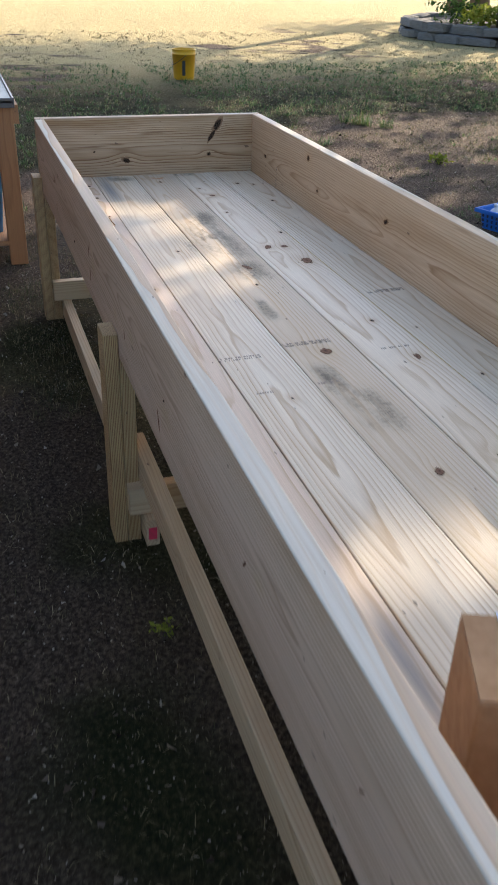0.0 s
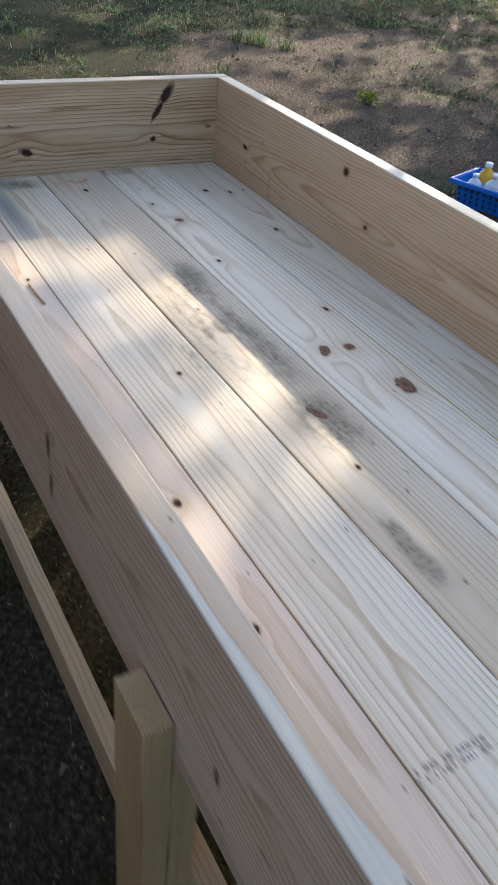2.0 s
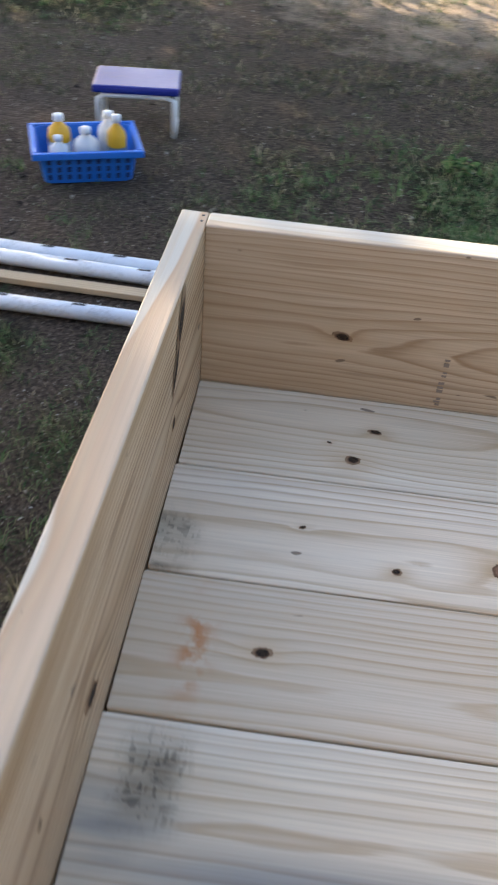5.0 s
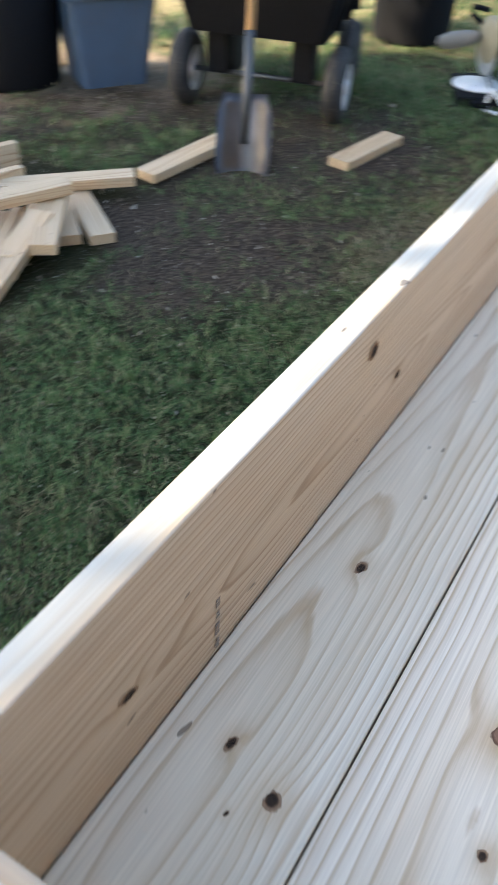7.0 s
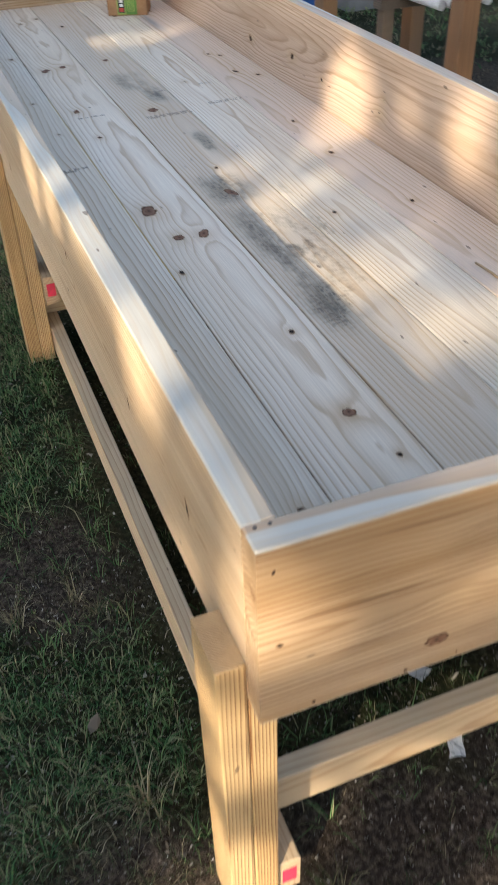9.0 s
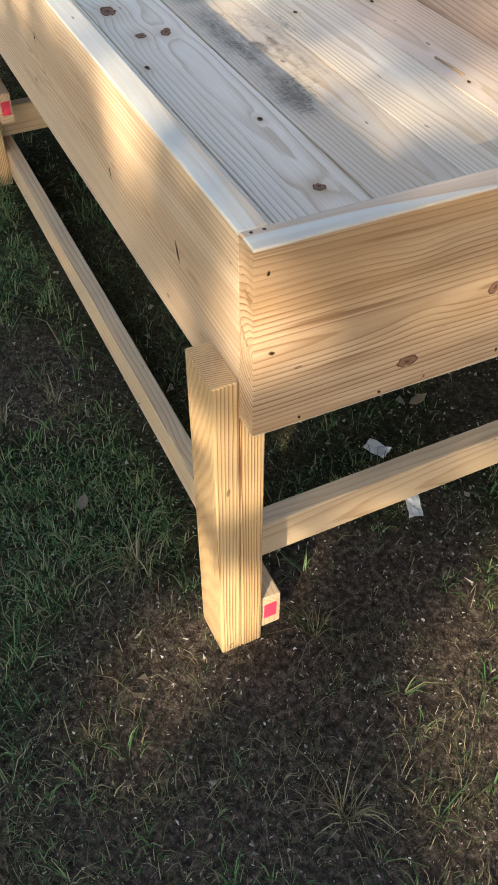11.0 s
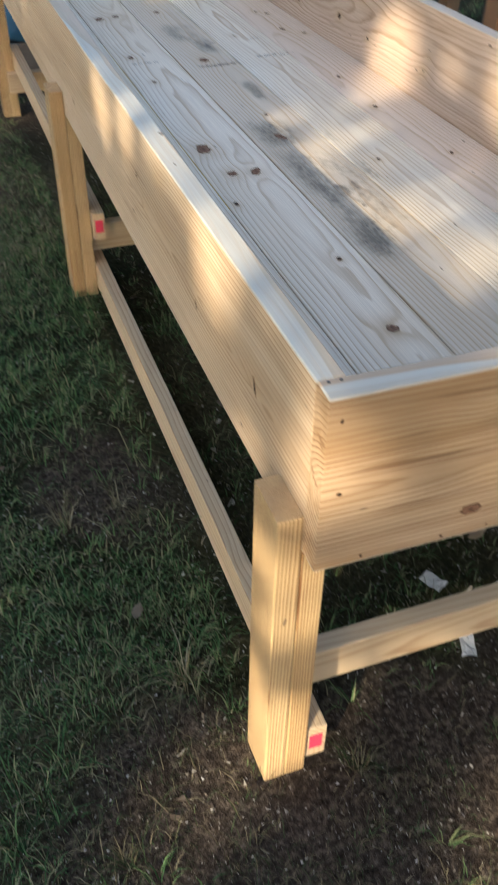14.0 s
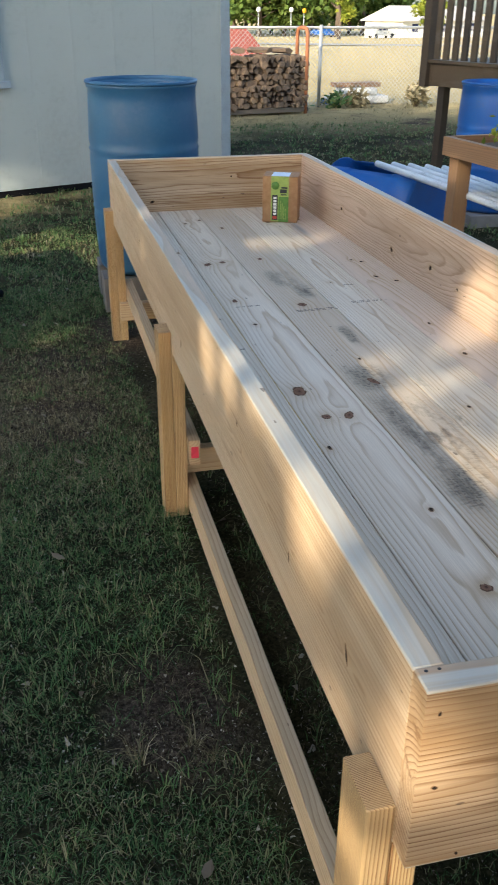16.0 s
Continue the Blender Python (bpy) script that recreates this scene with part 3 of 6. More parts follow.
blades("clump_grass", "longer green grass blades in loose tufts", 15, 4200, (-4.5, 1.4, -2.2, 0.7), lambda x, y: (0.15 + 0.85 * turf(x, y)) * clear(x, y), 0.046, 0.0023, M["grass"], 12, 0.014)
blades("dead_grass", "flattened straw-coloured dead grass on soil", 12, 32000, (-5.5, 2.2, -3.2, 3.0), lambda x, y: (0.16 + 0.35 * turf(x, y)) * clear(x, y), 0.026, 0.0018, M["straw"], 4, 0.03)
blades("matted_grass", "matted thin grass, half dead, round the foot of the planter", 18, 9000, (-1.1, 1.3, -0.8, 1.2), lambda x, y: (0.10 + 0.75 * pattern(x, y, 0.16, 9) ** 2) * clear(x, y), 0.030, 0.0014, M["mat"], 9, 0.022)
blades("straw_patch", "dry tan patch in the lawn beside the planter", 19, 15000, (-3.8, -1.7, -0.75, 0.0), lambda x, y: np.exp(-(((x + 2.75) / 0.6) ** 2 + ((y + 0.35) / 0.28) ** 2)) * pattern(x, y, 0.2, 12) * 1.4, 0.022, 0.0020, M["straw"], 6, 0.02)
blades("yard_tufts", "thin mixed grass and litter on the bare yard", 20, 17000, (-4.5, 5.5, -5.5, -0.6), lambda x, y: (0.06 + 0.9 * pattern(x, y, 0.35, 21) ** 2) * clear(x, y) * ((y < -1.6) | (x > 0.9)), 0.028, 0.0034, M["mat"], 7, 0.03)
blades("yard_grass", "thin worn yard grass among bare soil", 13, 30000, (-12, 9.5, -9, 7), lambda x, y: turf(x, y) * 0.9 * clear(x, y) * ~beside(x, y), 0.045, 0.007, M["grass"], 6, 0.03)
blades("sunlit_tufts", "low tan and green tufts scattered over the sunny yard", 22, 12000, (-6, 3.5, -9, -3.0), lambda x, y: (0.04 + 0.96 * pattern(x, y, 0.45, 23) ** 2) * clear(x, y), 0.034, 0.0055, M["mat"], 8, 0.035)
blades("yard_straw", "dry tan grass across the yard", 14, 24000, (-14.5, 15, -10, 9), lambda x, y: (0.15 + 0.5 * turf(x, y)) * clear(x, y) * ~beside(x, y), 0.040, 0.006, M["straw"], 6, 0.04)

for i, (x, y, h) in enumerate(((4.34, -2.63, 0.15), (4.21, -2.81, 0.11), (3.51, -1.83, 0.13), (4.52, -2.49, 0.09), (4.43, -2.58, 0.12))):
    blades("grass_tuft", "upright green tuft of grass at the edge of the bare soil", 70 + i, 6, (x - 0.06, x + 0.06, y - 0.06, y + 0.06), lambda x, y: x * 0 + 1.0, h, 0.005, M["grass"], 14, 0.03)


for i, (x, y, h) in enumerate(((-0.27, -0.11, 0.075), (0.0, 0.125, 0.080), (-0.77, -0.255, 0.075), (-0.745, -0.09, 0.065), (-0.79, -0.13, 0.06), (0.02, -0.30, 0.05), (0.30, 0.02, 0.06))):
    blades("grass_tuft", "dry tuft of grass splayed on the soil", 50 + i, 3, (x - 0.012, x + 0.012, y - 0.012, y + 0.012), lambda x, y: x * 0 + 1.0, h, 0.0020, M["mat" if i % 2 else "straw"], 16, 0.006)


def crumbs(name, label, seed, n, region, size, material):
    """Grit, chips and crumbs strewn on the soil, as one mesh."""
    g = np.random.RandomState(seed)
    x, y = g.uniform(region[0], region[1], n), g.uniform(region[2], region[3], n)
    c = np.stack((x, y, ground_height(x, y) + 0.001), -1)
    t = g.normal(0, 1, (n, 4, 3))
    t /= np.linalg.norm(t, axis=2)[:, :, None]
    v = (c[:, None] + t * (size * g.uniform(0.3, 1.3, (n, 1, 1)) ** 2)).reshape(-1, 3)
    b = np.arange(n)[:, None] * 4
    f = np.concatenate((b + [[0, 1, 2]], b + [[0, 2, 3]], b + [[0, 3, 1]], b + [[1, 3, 2]]), 0)
    me = bpy.data.meshes.new(name)
    me.from_pydata(v.tolist(), [], f.tolist())
    tagged(put(name, me, material), label, "grit", kind="stuff")


M["crumb"] = grass_look("soil_crumbs", (0.02, 0.015, 0.011), (0.09, 0.065, 0.045), (0.22, 0.18, 0.13), (0.50, 0.45, 0.37))
M["grit"] = grass_look("pale_grit", (0.05, 0.04, 0.03), (0.16, 0.13, 0.10), (0.32, 0.28, 0.22), (0.62, 0.57, 0.50))
crumbs("soil_crumbs", "small soil crumbs, grit and pale wood chips", 31, 70000, (-4.6, 1.6, -2.6, 2.6), 0.0038, M["crumb"])
crumbs("soil_grit", "fine pale grit on the soil round the planter foot", 33, 26000, (-0.9, 1.1, -0.7, 1.1), 0.0026, M["grit"])
crumbs("soil_clods", "loose soil clods strewn over the yard", 32, 22000, (-6, 7, -7, 3), 0.010, M["crumb"])

# ---- unseen trees placed to shade the yard, and the tree line ----


TO_SUN = Vector((math.cos(SUN_AZ) * math.cos(SUN_EL), math.sin(SUN_AZ) * math.cos(SUN_EL), math.sin(SUN_EL)))
ACROSS = np.array((-math.sin(SUN_AZ), math.cos(SUN_AZ), 0.0))
UPWARD = np.array(TO_SUN.cross(Vector(ACROSS)))
# gaps cut in the unseen crowns to place the sun patches, seen along the sun's rays: sideways, upwards, half width, half
# height, share of the leaves left
GAPS_BED = [(-.03, .885, .12, .035, .18), (-.21, .92, .04, .02, .22), (.12, .93, .05, .025, .3), (-.18, .99, .03, .015, .3), (-.41, .945, .06, .03, .05), (-.345, .87, .012, .06, .1), (-.235, .83, .018, .05, .1),
            (-.55, 1.025, .05, .025, .14), (-.68, 1.075, .055, .025, .12), (-.48, 1.10, .02, .02, .25), (-.54, 1.19, .05, .02, .12), (-.57, 1.33, .08, .09, .08),
            (-.13, 1.245, .04, .06, .1), (-.88, 1.05, .06, .05, .1), (-.73, 1.02, .035, .045, .1), (-1.77, 1.26, .02, .06, .2), (-1.70, 1.45, .10, .03, .08), (-1.60, 1.52, .04, .03, .2)]
GAPS_LOW = [(-.016, .70, .03, .065, 0), (.12, .70, .08, .02, .35), (.26, .735, .06, .02, .35), (-.085, .50, .025, .06, .05), (-.075, .40, .03, .05, .05), (-.10, .28, .02, .05, .05),
            (-.085, .14, .028, .10, 0), (-.018, .45, .02, .07, .1), (-.018, .12, .025, .10, .05), (-.15, -.045, .09, .025, 0), (-.07, 0, .04, .02, 0), (.36, .03, .08, .045, 0),
            (.45, -.05, .07, .035, 0), (.42, .13, .05, .05, 0), (.13, .205, .05, .015, .25), (.27, .32, .03, .02, .1)]
GAPS_YARD = [(-2.38, .63, .16, .03, .1), (-2.5, .88, .12, .02, .1), (-2.85, .825, .15, .03, .1), (-1.68, .56, .08, .02, .1), (-4.3, 1.3, .8, .14, .05), (-5.2, 1.5, .5, .12, .05),
             (.46, -1.13, .26, .10, .1), (1.39, -1.02, .34, .06, .1), (.2, -2.0, .32, .15, .1), (-.27, -.90, .13, .07, .1), (1.9, -1.37, .42, .08, .1), (.95, -1.9, .3, .09, .1),
             (2.9, -1.9, .5, .10, .1), (.9, -1.27, .30, .05, .1), (1.05, -1.58, .35, .06, .1), (-.1, -1.45, .2, .07, .1), (2.4, -1.15, .4, .06, .1), (7.4, -4.7, 2.6, .7, .05)]


def sunlit(p, margin, g):
    """Which leaves at the places p are left out of the crowns, so that the sun reaches set spots of the yard."""
    u, v, chance = p @ ACROSS, p @ UPWARD, g.rand(len(p)) if g else np.ones(len(p))
    bare = np.zeros(len(p), bool)
    for a, b, ra, rb, left in GAPS_BED + GAPS_LOW + GAPS_YARD:
        bare |= (((u - a) / (ra + margin)) ** 2 + ((v - b) / (rb + margin)) ** 2 < 1) & (chance >= left)
    return bare


def tree(name, x, y, h, spread, seed, leaf, count, label, material, low=0.35, loose=1.0, fill=0.0):
    rr = random.Random(seed)
    base = thing(name, pose(x, y, 0), label, "tree")
    r0 = h * 0.032
    limbs = [tube([(0, 0, -0.1), (0.03 * h, 0.01 * h, h * 0.25), (0.02 * h, -0.02 * h, h * 0.55), (0.0, 0.01 * h, h * 0.85)], r0, 9, 0.3)]
    tips = []
    for i in range(9):
        for attempt in range(60 if fill else 1):
            a, z0 = i * 2.4 + rr.random() + 0.1 * attempt, h * rr.uniform(low, 0.75)
            reach = spread * rr.uniform(0.6, 1.0)
            tip = (reach * math.cos(a), reach * math.sin(a), z0 + h * rr.uniform(0.05, 0.22))
            mid = (tip[0] * 0.5, tip[1] * 0.5, z0 + (tip[2] - z0) * 0.65)
            way = [Vector((0.01 * h, 0, z0)).lerp(mid, k / 6) for k in range(6)] + [Vector(mid).lerp(tip, k / 6) for k in range(7)]
            if not sunlit(np.array([(p.x + x, p.y + y, p.z) for p in way]), r0 * 0.35, None).any():
                break
        limbs.append(tube([(0.01 * h, 0, z0), mid, tip], r0 * 0.38, 6, 0.25))
        tips += [tip, mid, ((tip[0] + mid[0]) / 2, (tip[1] + mid[1]) / 2, (tip[2] + mid[2]) / 2 + 0.3)]
    tips += [(rr.uniform(-0.4, 0.4) * spread, rr.uniform(-0.4, 0.4) * spread, h * rr.uniform(0.7, 1.0)) for _ in range(9)]
    part("trunk", joined(*limbs), M["bark"], base)
    g = np.random.RandomState(seed)
    tips = np.array(tips)
    c = tips[g.randint(0, len(tips), count)] + g.normal(0, 1, (count, 3)) * np.array((0.17, 0.17, 0.12)) * spread * loose
    full = g.rand(count) < fill
    ball = g.normal(0, 1, (count, 3))
    ball *= (g.rand(count, 1) ** (1 / 3)) / np.linalg.norm(ball, axis=1)[:, None]
    inside = ball * (spread * 1.05, spread * 1.05, h * (1 - low) * 0.55) + (0, 0, h * (0.5 + low * 0.5))
    c = np.where(full[:, None], inside, c)
    c[:, 2] = np.maximum(c[:, 2], h * low * 0.8)
    c = c[~sunlit(c + (x, y, 0), leaf * 0.5, g)] if fill else c
    count = len(c)
    u = g.normal(0, 1, (count, 3))
    u /= np.linalg.norm(u, axis=1)[:, None]
    w = np.cross(u, g.normal(0, 1, (count, 3)))
    w /= np.linalg.norm(w, axis=1)[:, None]
    s = leaf * g.uniform(0.6, 1.4, (count, 1))
    v = np.stack((c - u * s, c + w * s * 0.55, c + u * s, c - w * s * 0.55), 1).reshape(-1, 3)
    me = bpy.data.meshes.new("crown")
    me.from_pydata(v.tolist(), [], np.arange(count * 4).reshape(-1, 4).tolist())
    put("crown", me, material, base)
    return base


# out of view; positions, seeds and leaf counts picked for the dapple pattern
tree("shade_tree", 5.53, -7.84, 6.8, 3.1, 596, 0.065, 26000, "unseen leafy tree beside the yard, placed for dappled shade", M["leaf"], 0.34, 0.8, 0.75)
tree("shade_tree", 3.7, -7.2, 4.9, 2.2, 212, 0.065, 9000, "unseen young leafy tree beside the yard, placed for low shade", M["leaf"], 0.30, 0.9, 0.6)
tree("shade_tree", 3.4, -11.2, 9.2, 3.8, 22, 0.11, 11000, "unseen tall leafy tree, its high crown placed to shade the shed", M["leaf"], 0.56, 1.0, 0.2)
tree("shade_tree", 12.6, -9.6, 8.0, 3.9, 52, 0.11, 6000, "unseen broad leafy tree behind a stone ring, placed for shade", M["leaf"], 0.32, 0.8, 0.3)
tree("shade_tree", 17.0, -11.6, 8.5, 4.2, 24, 0.14, 4200, "unseen broad leafy tree behind a stone ring, placed for shade", M["leaf"], 0.30, 1.0, 0.05)
tree("shade_tree", 20.6, -13.0, 8.5, 4.2, 25, 0.14, 5200, "unseen broad leafy tree at the edge of the yard, placed for shade", M["leaf"], 0.28, 1.0, 0.05)

# ---- raised planter bed ----
SKEW = 0.016        # the far end stands slightly out of square
L, W, T, RIM = 3.66, 0.996, 0.038, 0.866
DEPTH, FLOOR_Z = 0.286, 0.618
HALF = L / 2


def board_part(parent, name, length, w, t, m, material, knots=(), moulds=(), step=0.0, seed=0, label="", outer=(), slit=True, tone=(0.0, 0.0), stains=(), brown=1.0):
    ob = put(name, lumber(length, w, t, step, knots, moulds, rnd=random.Random(seed), tone=tone, stains=stains), material, parent, label)
    ob.matrix_basis = m
    for i, (x, y, rad) in enumerate(knots):
        kn = part("knot", knot_mesh(rad * 0.68, seed * 31 + i), M["knot_brown" if rad >= brown else "knot_dark"], ob)
        kn.matrix_basis = pose(x, y, t / 2, 0, 0, random.Random(seed + i).uniform(-25, 25))
    for i, (x, y, rad) in enumerate(outer):
        kn = part("knot", knot_mesh(rad * 0.62, seed * 37 + i), M["knot_brown" if rad >= 0.011 else "knot_dark"], ob)
        kn.matrix_basis = pose(x, y, -t / 2, 180, 0, (70 + 9 * i) if slit else 20 * i) @ Matrix.Diagonal((1.5, 0.7, 1, 1) if slit else (1, 1, 1, 1))
    return ob


def across(x, y, z):        # board on edge running across, broad face to -X
    return Matrix.Translation((x, y, z)) @ Matrix(((0, 0, -1, 0), (1, 0, 0, 0), (0, -1, 0, 0), (0, 0, 0, 1)))


def make_bed():
    bed = thing("raised_planter_bed", pose(0, 0, 0), "new pale pine raised planter bed on six legs, empty", "planter bed")
    # floor planks; knots and mould given in plan, from the far end and the side
    plan_knots = [
        [(-.582, .121, .009), (-.299, .111, .007), (-.265, .176, .012), (-.235, .145, .003), (-3.068, .145, .009), (-2.72, .125, .010), (-2.809, .191, .011), (-2.268, .168, .006), (-1.956, .185, .005)],
        [(-3.328, .314, .010), (-3.384, .39, .012), (-2.609, .276, .019), (-2.626, .339, .016), (-2.13, .275, .013), (-1.881, .285, .009), (-1.335, .268, .024), (-1.177, .288, .017), (-1.17, .345, .016), (-1.013, .243, .008), (-.714, .357, .008), (-.448, .340, .016), (-.324, .362, .007), (-.21, .31, .004)],
        [(-.179, .499, .010), (-2.649, .497, .013), (-2.044, .49, .020), (-1.524, .505, .007), (-1.37, .481, .014), (-3.2, .46, .010)],
        [(-3.279, .697, .014), (-2.272, .668, .009), (-1.15, .66, .007)],
        [(-1.495, .82, .010), (-1.765, .83, .007), (-2.305, .862, .011), (-2.552, .850, .009), (-.398, .811, .013), (-.674, .808, .006), (-.199, .812, .009), (-1.134, .856, .007), (-2.518, .881, .009), (-2.24, .915, .012), (-3.3, .85, .010)],
    ]
    plan_mould = [[], [(-.055, .36, .03, .05)], [(-1.02, .50, .24, .075), (-1.39, .485, .09, .055), (-2.36, .51, .10, .05), (-2.2, .54, .08, .03), (-1.72, .545, .08, .02), (-.80, .47, .12, .05)], [(-.09, .66, .03, .05), (-1.2, .605, .16, .015)], []]
    plan_stain = [[], [], [("rust", -.105, .50, .016, .06)], [("blue", -.28, .735, .24, .028), ("blue", -.06, .70, .06, .05)], [("blue", -3.1, .80, .2, .02)]]
    tones = ((0.12, 0.0), (0.0, 0.10), (0.50, 0.0), (0.10, 0.0), (0.05, 0.45))
    for i in range(5):
        y = T + 0.184 * (i + 0.5)
        x0 = HALF - SKEW * y / 2
        board_part(bed, "floor_plank", L - 2 * T - 0.004 + SKEW * y, 0.1815, T, pose(-x0, y, FLOOR_Z - T / 2), M["pine"],
                   [(x + x0, ky - y, rad) for x, ky, rad in plan_knots[i]], [(x + x0, ky - y, a, b) for x, ky, a, b in plan_mould[i]], 0.009, 40 + i, tone=tones[i],
                   stains=[(kind, x + x0, ky - y, a, b) for kind, x, ky, a, b in plan_stain[i]], brown=0.0125 if 0 < i < 4 else 1.0)
    part("joint_line", box(-2.3, -1.0, .2205, .2235, FLOOR_Z - .012, FLOOR_Z - .0012), coated("ochre_strip", (0.50, 0.30, 0.06), 0.5), bed, "ochre line along a plank joint")
    zc = RIM - DEPTH / 2
    # long sides, broad face inwards, and the two ends over their butts
    board_part(bed, "side_board", L - 2 * T, DEPTH, T, pose(-HALF, T / 2, zc, -90, 0, 0), M["pine_near"],
               [(-.231 + HALF, zc - .723, .010), (-.735 + HALF, zc - .815, .016), (-.844 + HALF, zc - .716, .009), (-1.427 + HALF, zc - .756, .013), (-2.2 + HALF, -.05, .015), (-2.9 + HALF, .06, .010)], (), 0.012, 51,
               outer=[(x + HALF, zc - z, rad) for x, z, rad in ((-.232, .718, .010), (-.517, .694, .006), (-.905, .76, .008), (-1.6, .68, .010), (-2.5, .75, .009))])
    board_part(bed, "side_board", L - 2 * T, DEPTH, T, pose(-HALF, W - T / 2, zc, 90, 0, 0), M["pine_side"],
               [(-.45 + HALF, -.02, .007), (-1.494 + HALF, .702 - zc, .014), (-1.476 + HALF, .74 - zc, .008), (-1.845 + HALF, .696 - zc, .009), (-2.06 + HALF, .712 - zc, .013), (-2.41 + HALF, .69 - zc, .013), (-2.995 + HALF, .726 - zc, .010)], (), 0.012, 52, tone=(0.15, 0.55),
               outer=[(x + HALF, z - zc, rad) for x, z, rad in ((-2.344, .641, .012), (-1.973, .688, .012), (-1.43, .735, .012), (-1.436, .666, .013), (-.62, .749, .012), (-.64, .658, .011), (-.758, .795, .009), (-2.93, .71, .011), (-3.347, .714, .017), (-2.4, .72, .006), (-1.1, .66, .010), (-.6, .74, .008))])
    end = board_part(bed, "end_board", W, DEPTH, T, Matrix.Rotation(-SKEW, 4, "Z") @ across(-T / 2, W / 2, zc), M["pine_end"],
               [(.212 - W / 2, zc - .806, .013), (.240 - W / 2, zc - .699, .013), (.622 - W / 2, zc - .686, .017), (.757 - W / 2, zc - .723, .005)], (), 0.012, 53,
               outer=[(y - W / 2, zc - z, rad) for y, z, rad in ((.224, .632, .014), (.024, .716, .005), (.187, .590, .004), (.066, .592, .004), (.374, .597, .004), (.018, .832, .004), (.256, .592, .003), (.344, .714, .013), (.55, .74, .012))], slit=False)
    for sx, sz, rad, long in ((.196, .828, .020, 1.3), (.226, .782, .012, 2.0)):
        spike = part("knot", knot_mesh(rad, int(sx * 999)), M["knot_dark"], end)
        spike.matrix_basis = pose(sx - W / 2, zc - sz, T / 2 + .0006, 0, 0, 57) @ Matrix.Diagonal((long, 0.8, 1, 1))
    board_part(bed, "end_board", W, DEPTH, T, pose(-L + T / 2, W / 2, zc) @ pose(0, 0, 0, 90, 0, 90), M["pine_end"],
               [(-.30, -.06, .010), (.1, .05, .008)], (), 0.012, 54)
    # dark screw heads and dents
    for sx in (-T / 2, -L + T / 2):
        for y in (.012, .028, W - .02):
            s = part("screw", lathe([(0, .0005), (.002, .0005), (.0024, 0)], 8), M["black_ink"], bed)
            s.matrix_basis = pose(sx - 0.012, y, RIM)
    # legs: an outer post screwed to the side and a shorter one that carries it
    for x in (-0.0825, -HALF, -L + 0.0825):
        for side in (0, 1):
            yo, yi = (-T / 2, T / 2) if side == 0 else (W + T / 2, W - T / 2)
            for name, y, top in (("outer_post", yo, 0.648), ("inner_post", yi, RIM - DEPTH)):
                yy = y - 0.0008 if y < 0.5 else y + 0.0008
                if name == "inner_post":
                    yy = y
                ob = put(name, lumber(top + 0.02, 0.089, T, 0.02, [(0.1, 0.02, 0.008)] if side else (), rnd=random.Random(int(x * 90) + side)), M["pine_leg"], bed)
                ob.matrix_basis = pose(x, yy, (top - 0.02) / 2) @ pose(0, 0, 0, 0, -90, 0) @ pose(0, 0, 0, 90 if side == 0 else -90, 0, 0)
    # cross rails and long rails, half of them low, half lying on the cross rails
    for i, x in enumerate((-0.1465, -HALF - 0.0645, -L + 0.146)):
        board_part(bed, "cross_rail", W - 0.004, 0.089, T, Matrix.Translation((x, W / 2, 0.155)) @ pose(0, 0, 0, 90, 0, 90), M["pine_scrap"], [(.3, .01, .012)], (), 0.02, 60 + i)
    for side, y in enumerate((0.0585, W - 0.0585)):
        low = board_part(bed, "low_rail", 1.90, 0.089, T, pose(-0.995, y, 0.064, 90 if side else -90, 0, 0), M["pine_scrap"], [(.55, -.03, .012), (-.4, .02, .01)], (), 0.02, 70 + side)
        high = board_part(bed, "high_rail", 1.86, 0.089, T, pose(-2.69, y, 0.246, 90 if side else -90, 0, 0), M["pine_scrap"], [(.35, .02, .014), (-.4, -.02, .01)], (), 0.02, 72 + side)
        for rail, xe in ((low, 0.95), (low, -0.95), (high, 0.93)):
            mk = part("paint_mark", box(-0.0006, 0.0006, -0.022, 0.018, -0.012, 0.012), M["pink"], rail, "pink paint mark on the cut end")
            mk.matrix_basis = pose(xe + (0.0006 if xe > 0 else -0.0006), 0, 0)


make_bed()

# ---- things in and round the bed ----


def stick(name, a, b, w, t, material, label, category, flat=True, seed=0, group="", roll=0.0):
    """A loose cut of lumber lying between two points."""
    a, b = Vector(a), Vector(b)
    d = b - a
    m = Matrix.Translation((a + b) / 2) @ pose(0, 0, 0, 0, -math.degrees(math.atan2(d.z, d.xy.length)), math.degrees(math.atan2(d.y, d.x))) @ pose(0, 0, 0, (0 if flat else 90) + roll)
    ob = put(name, lumber(d.length, w, t, 0.03, rnd=random.Random(seed)), material)
    ob.matrix_basis = m
    return tagged(ob, label, category, group)


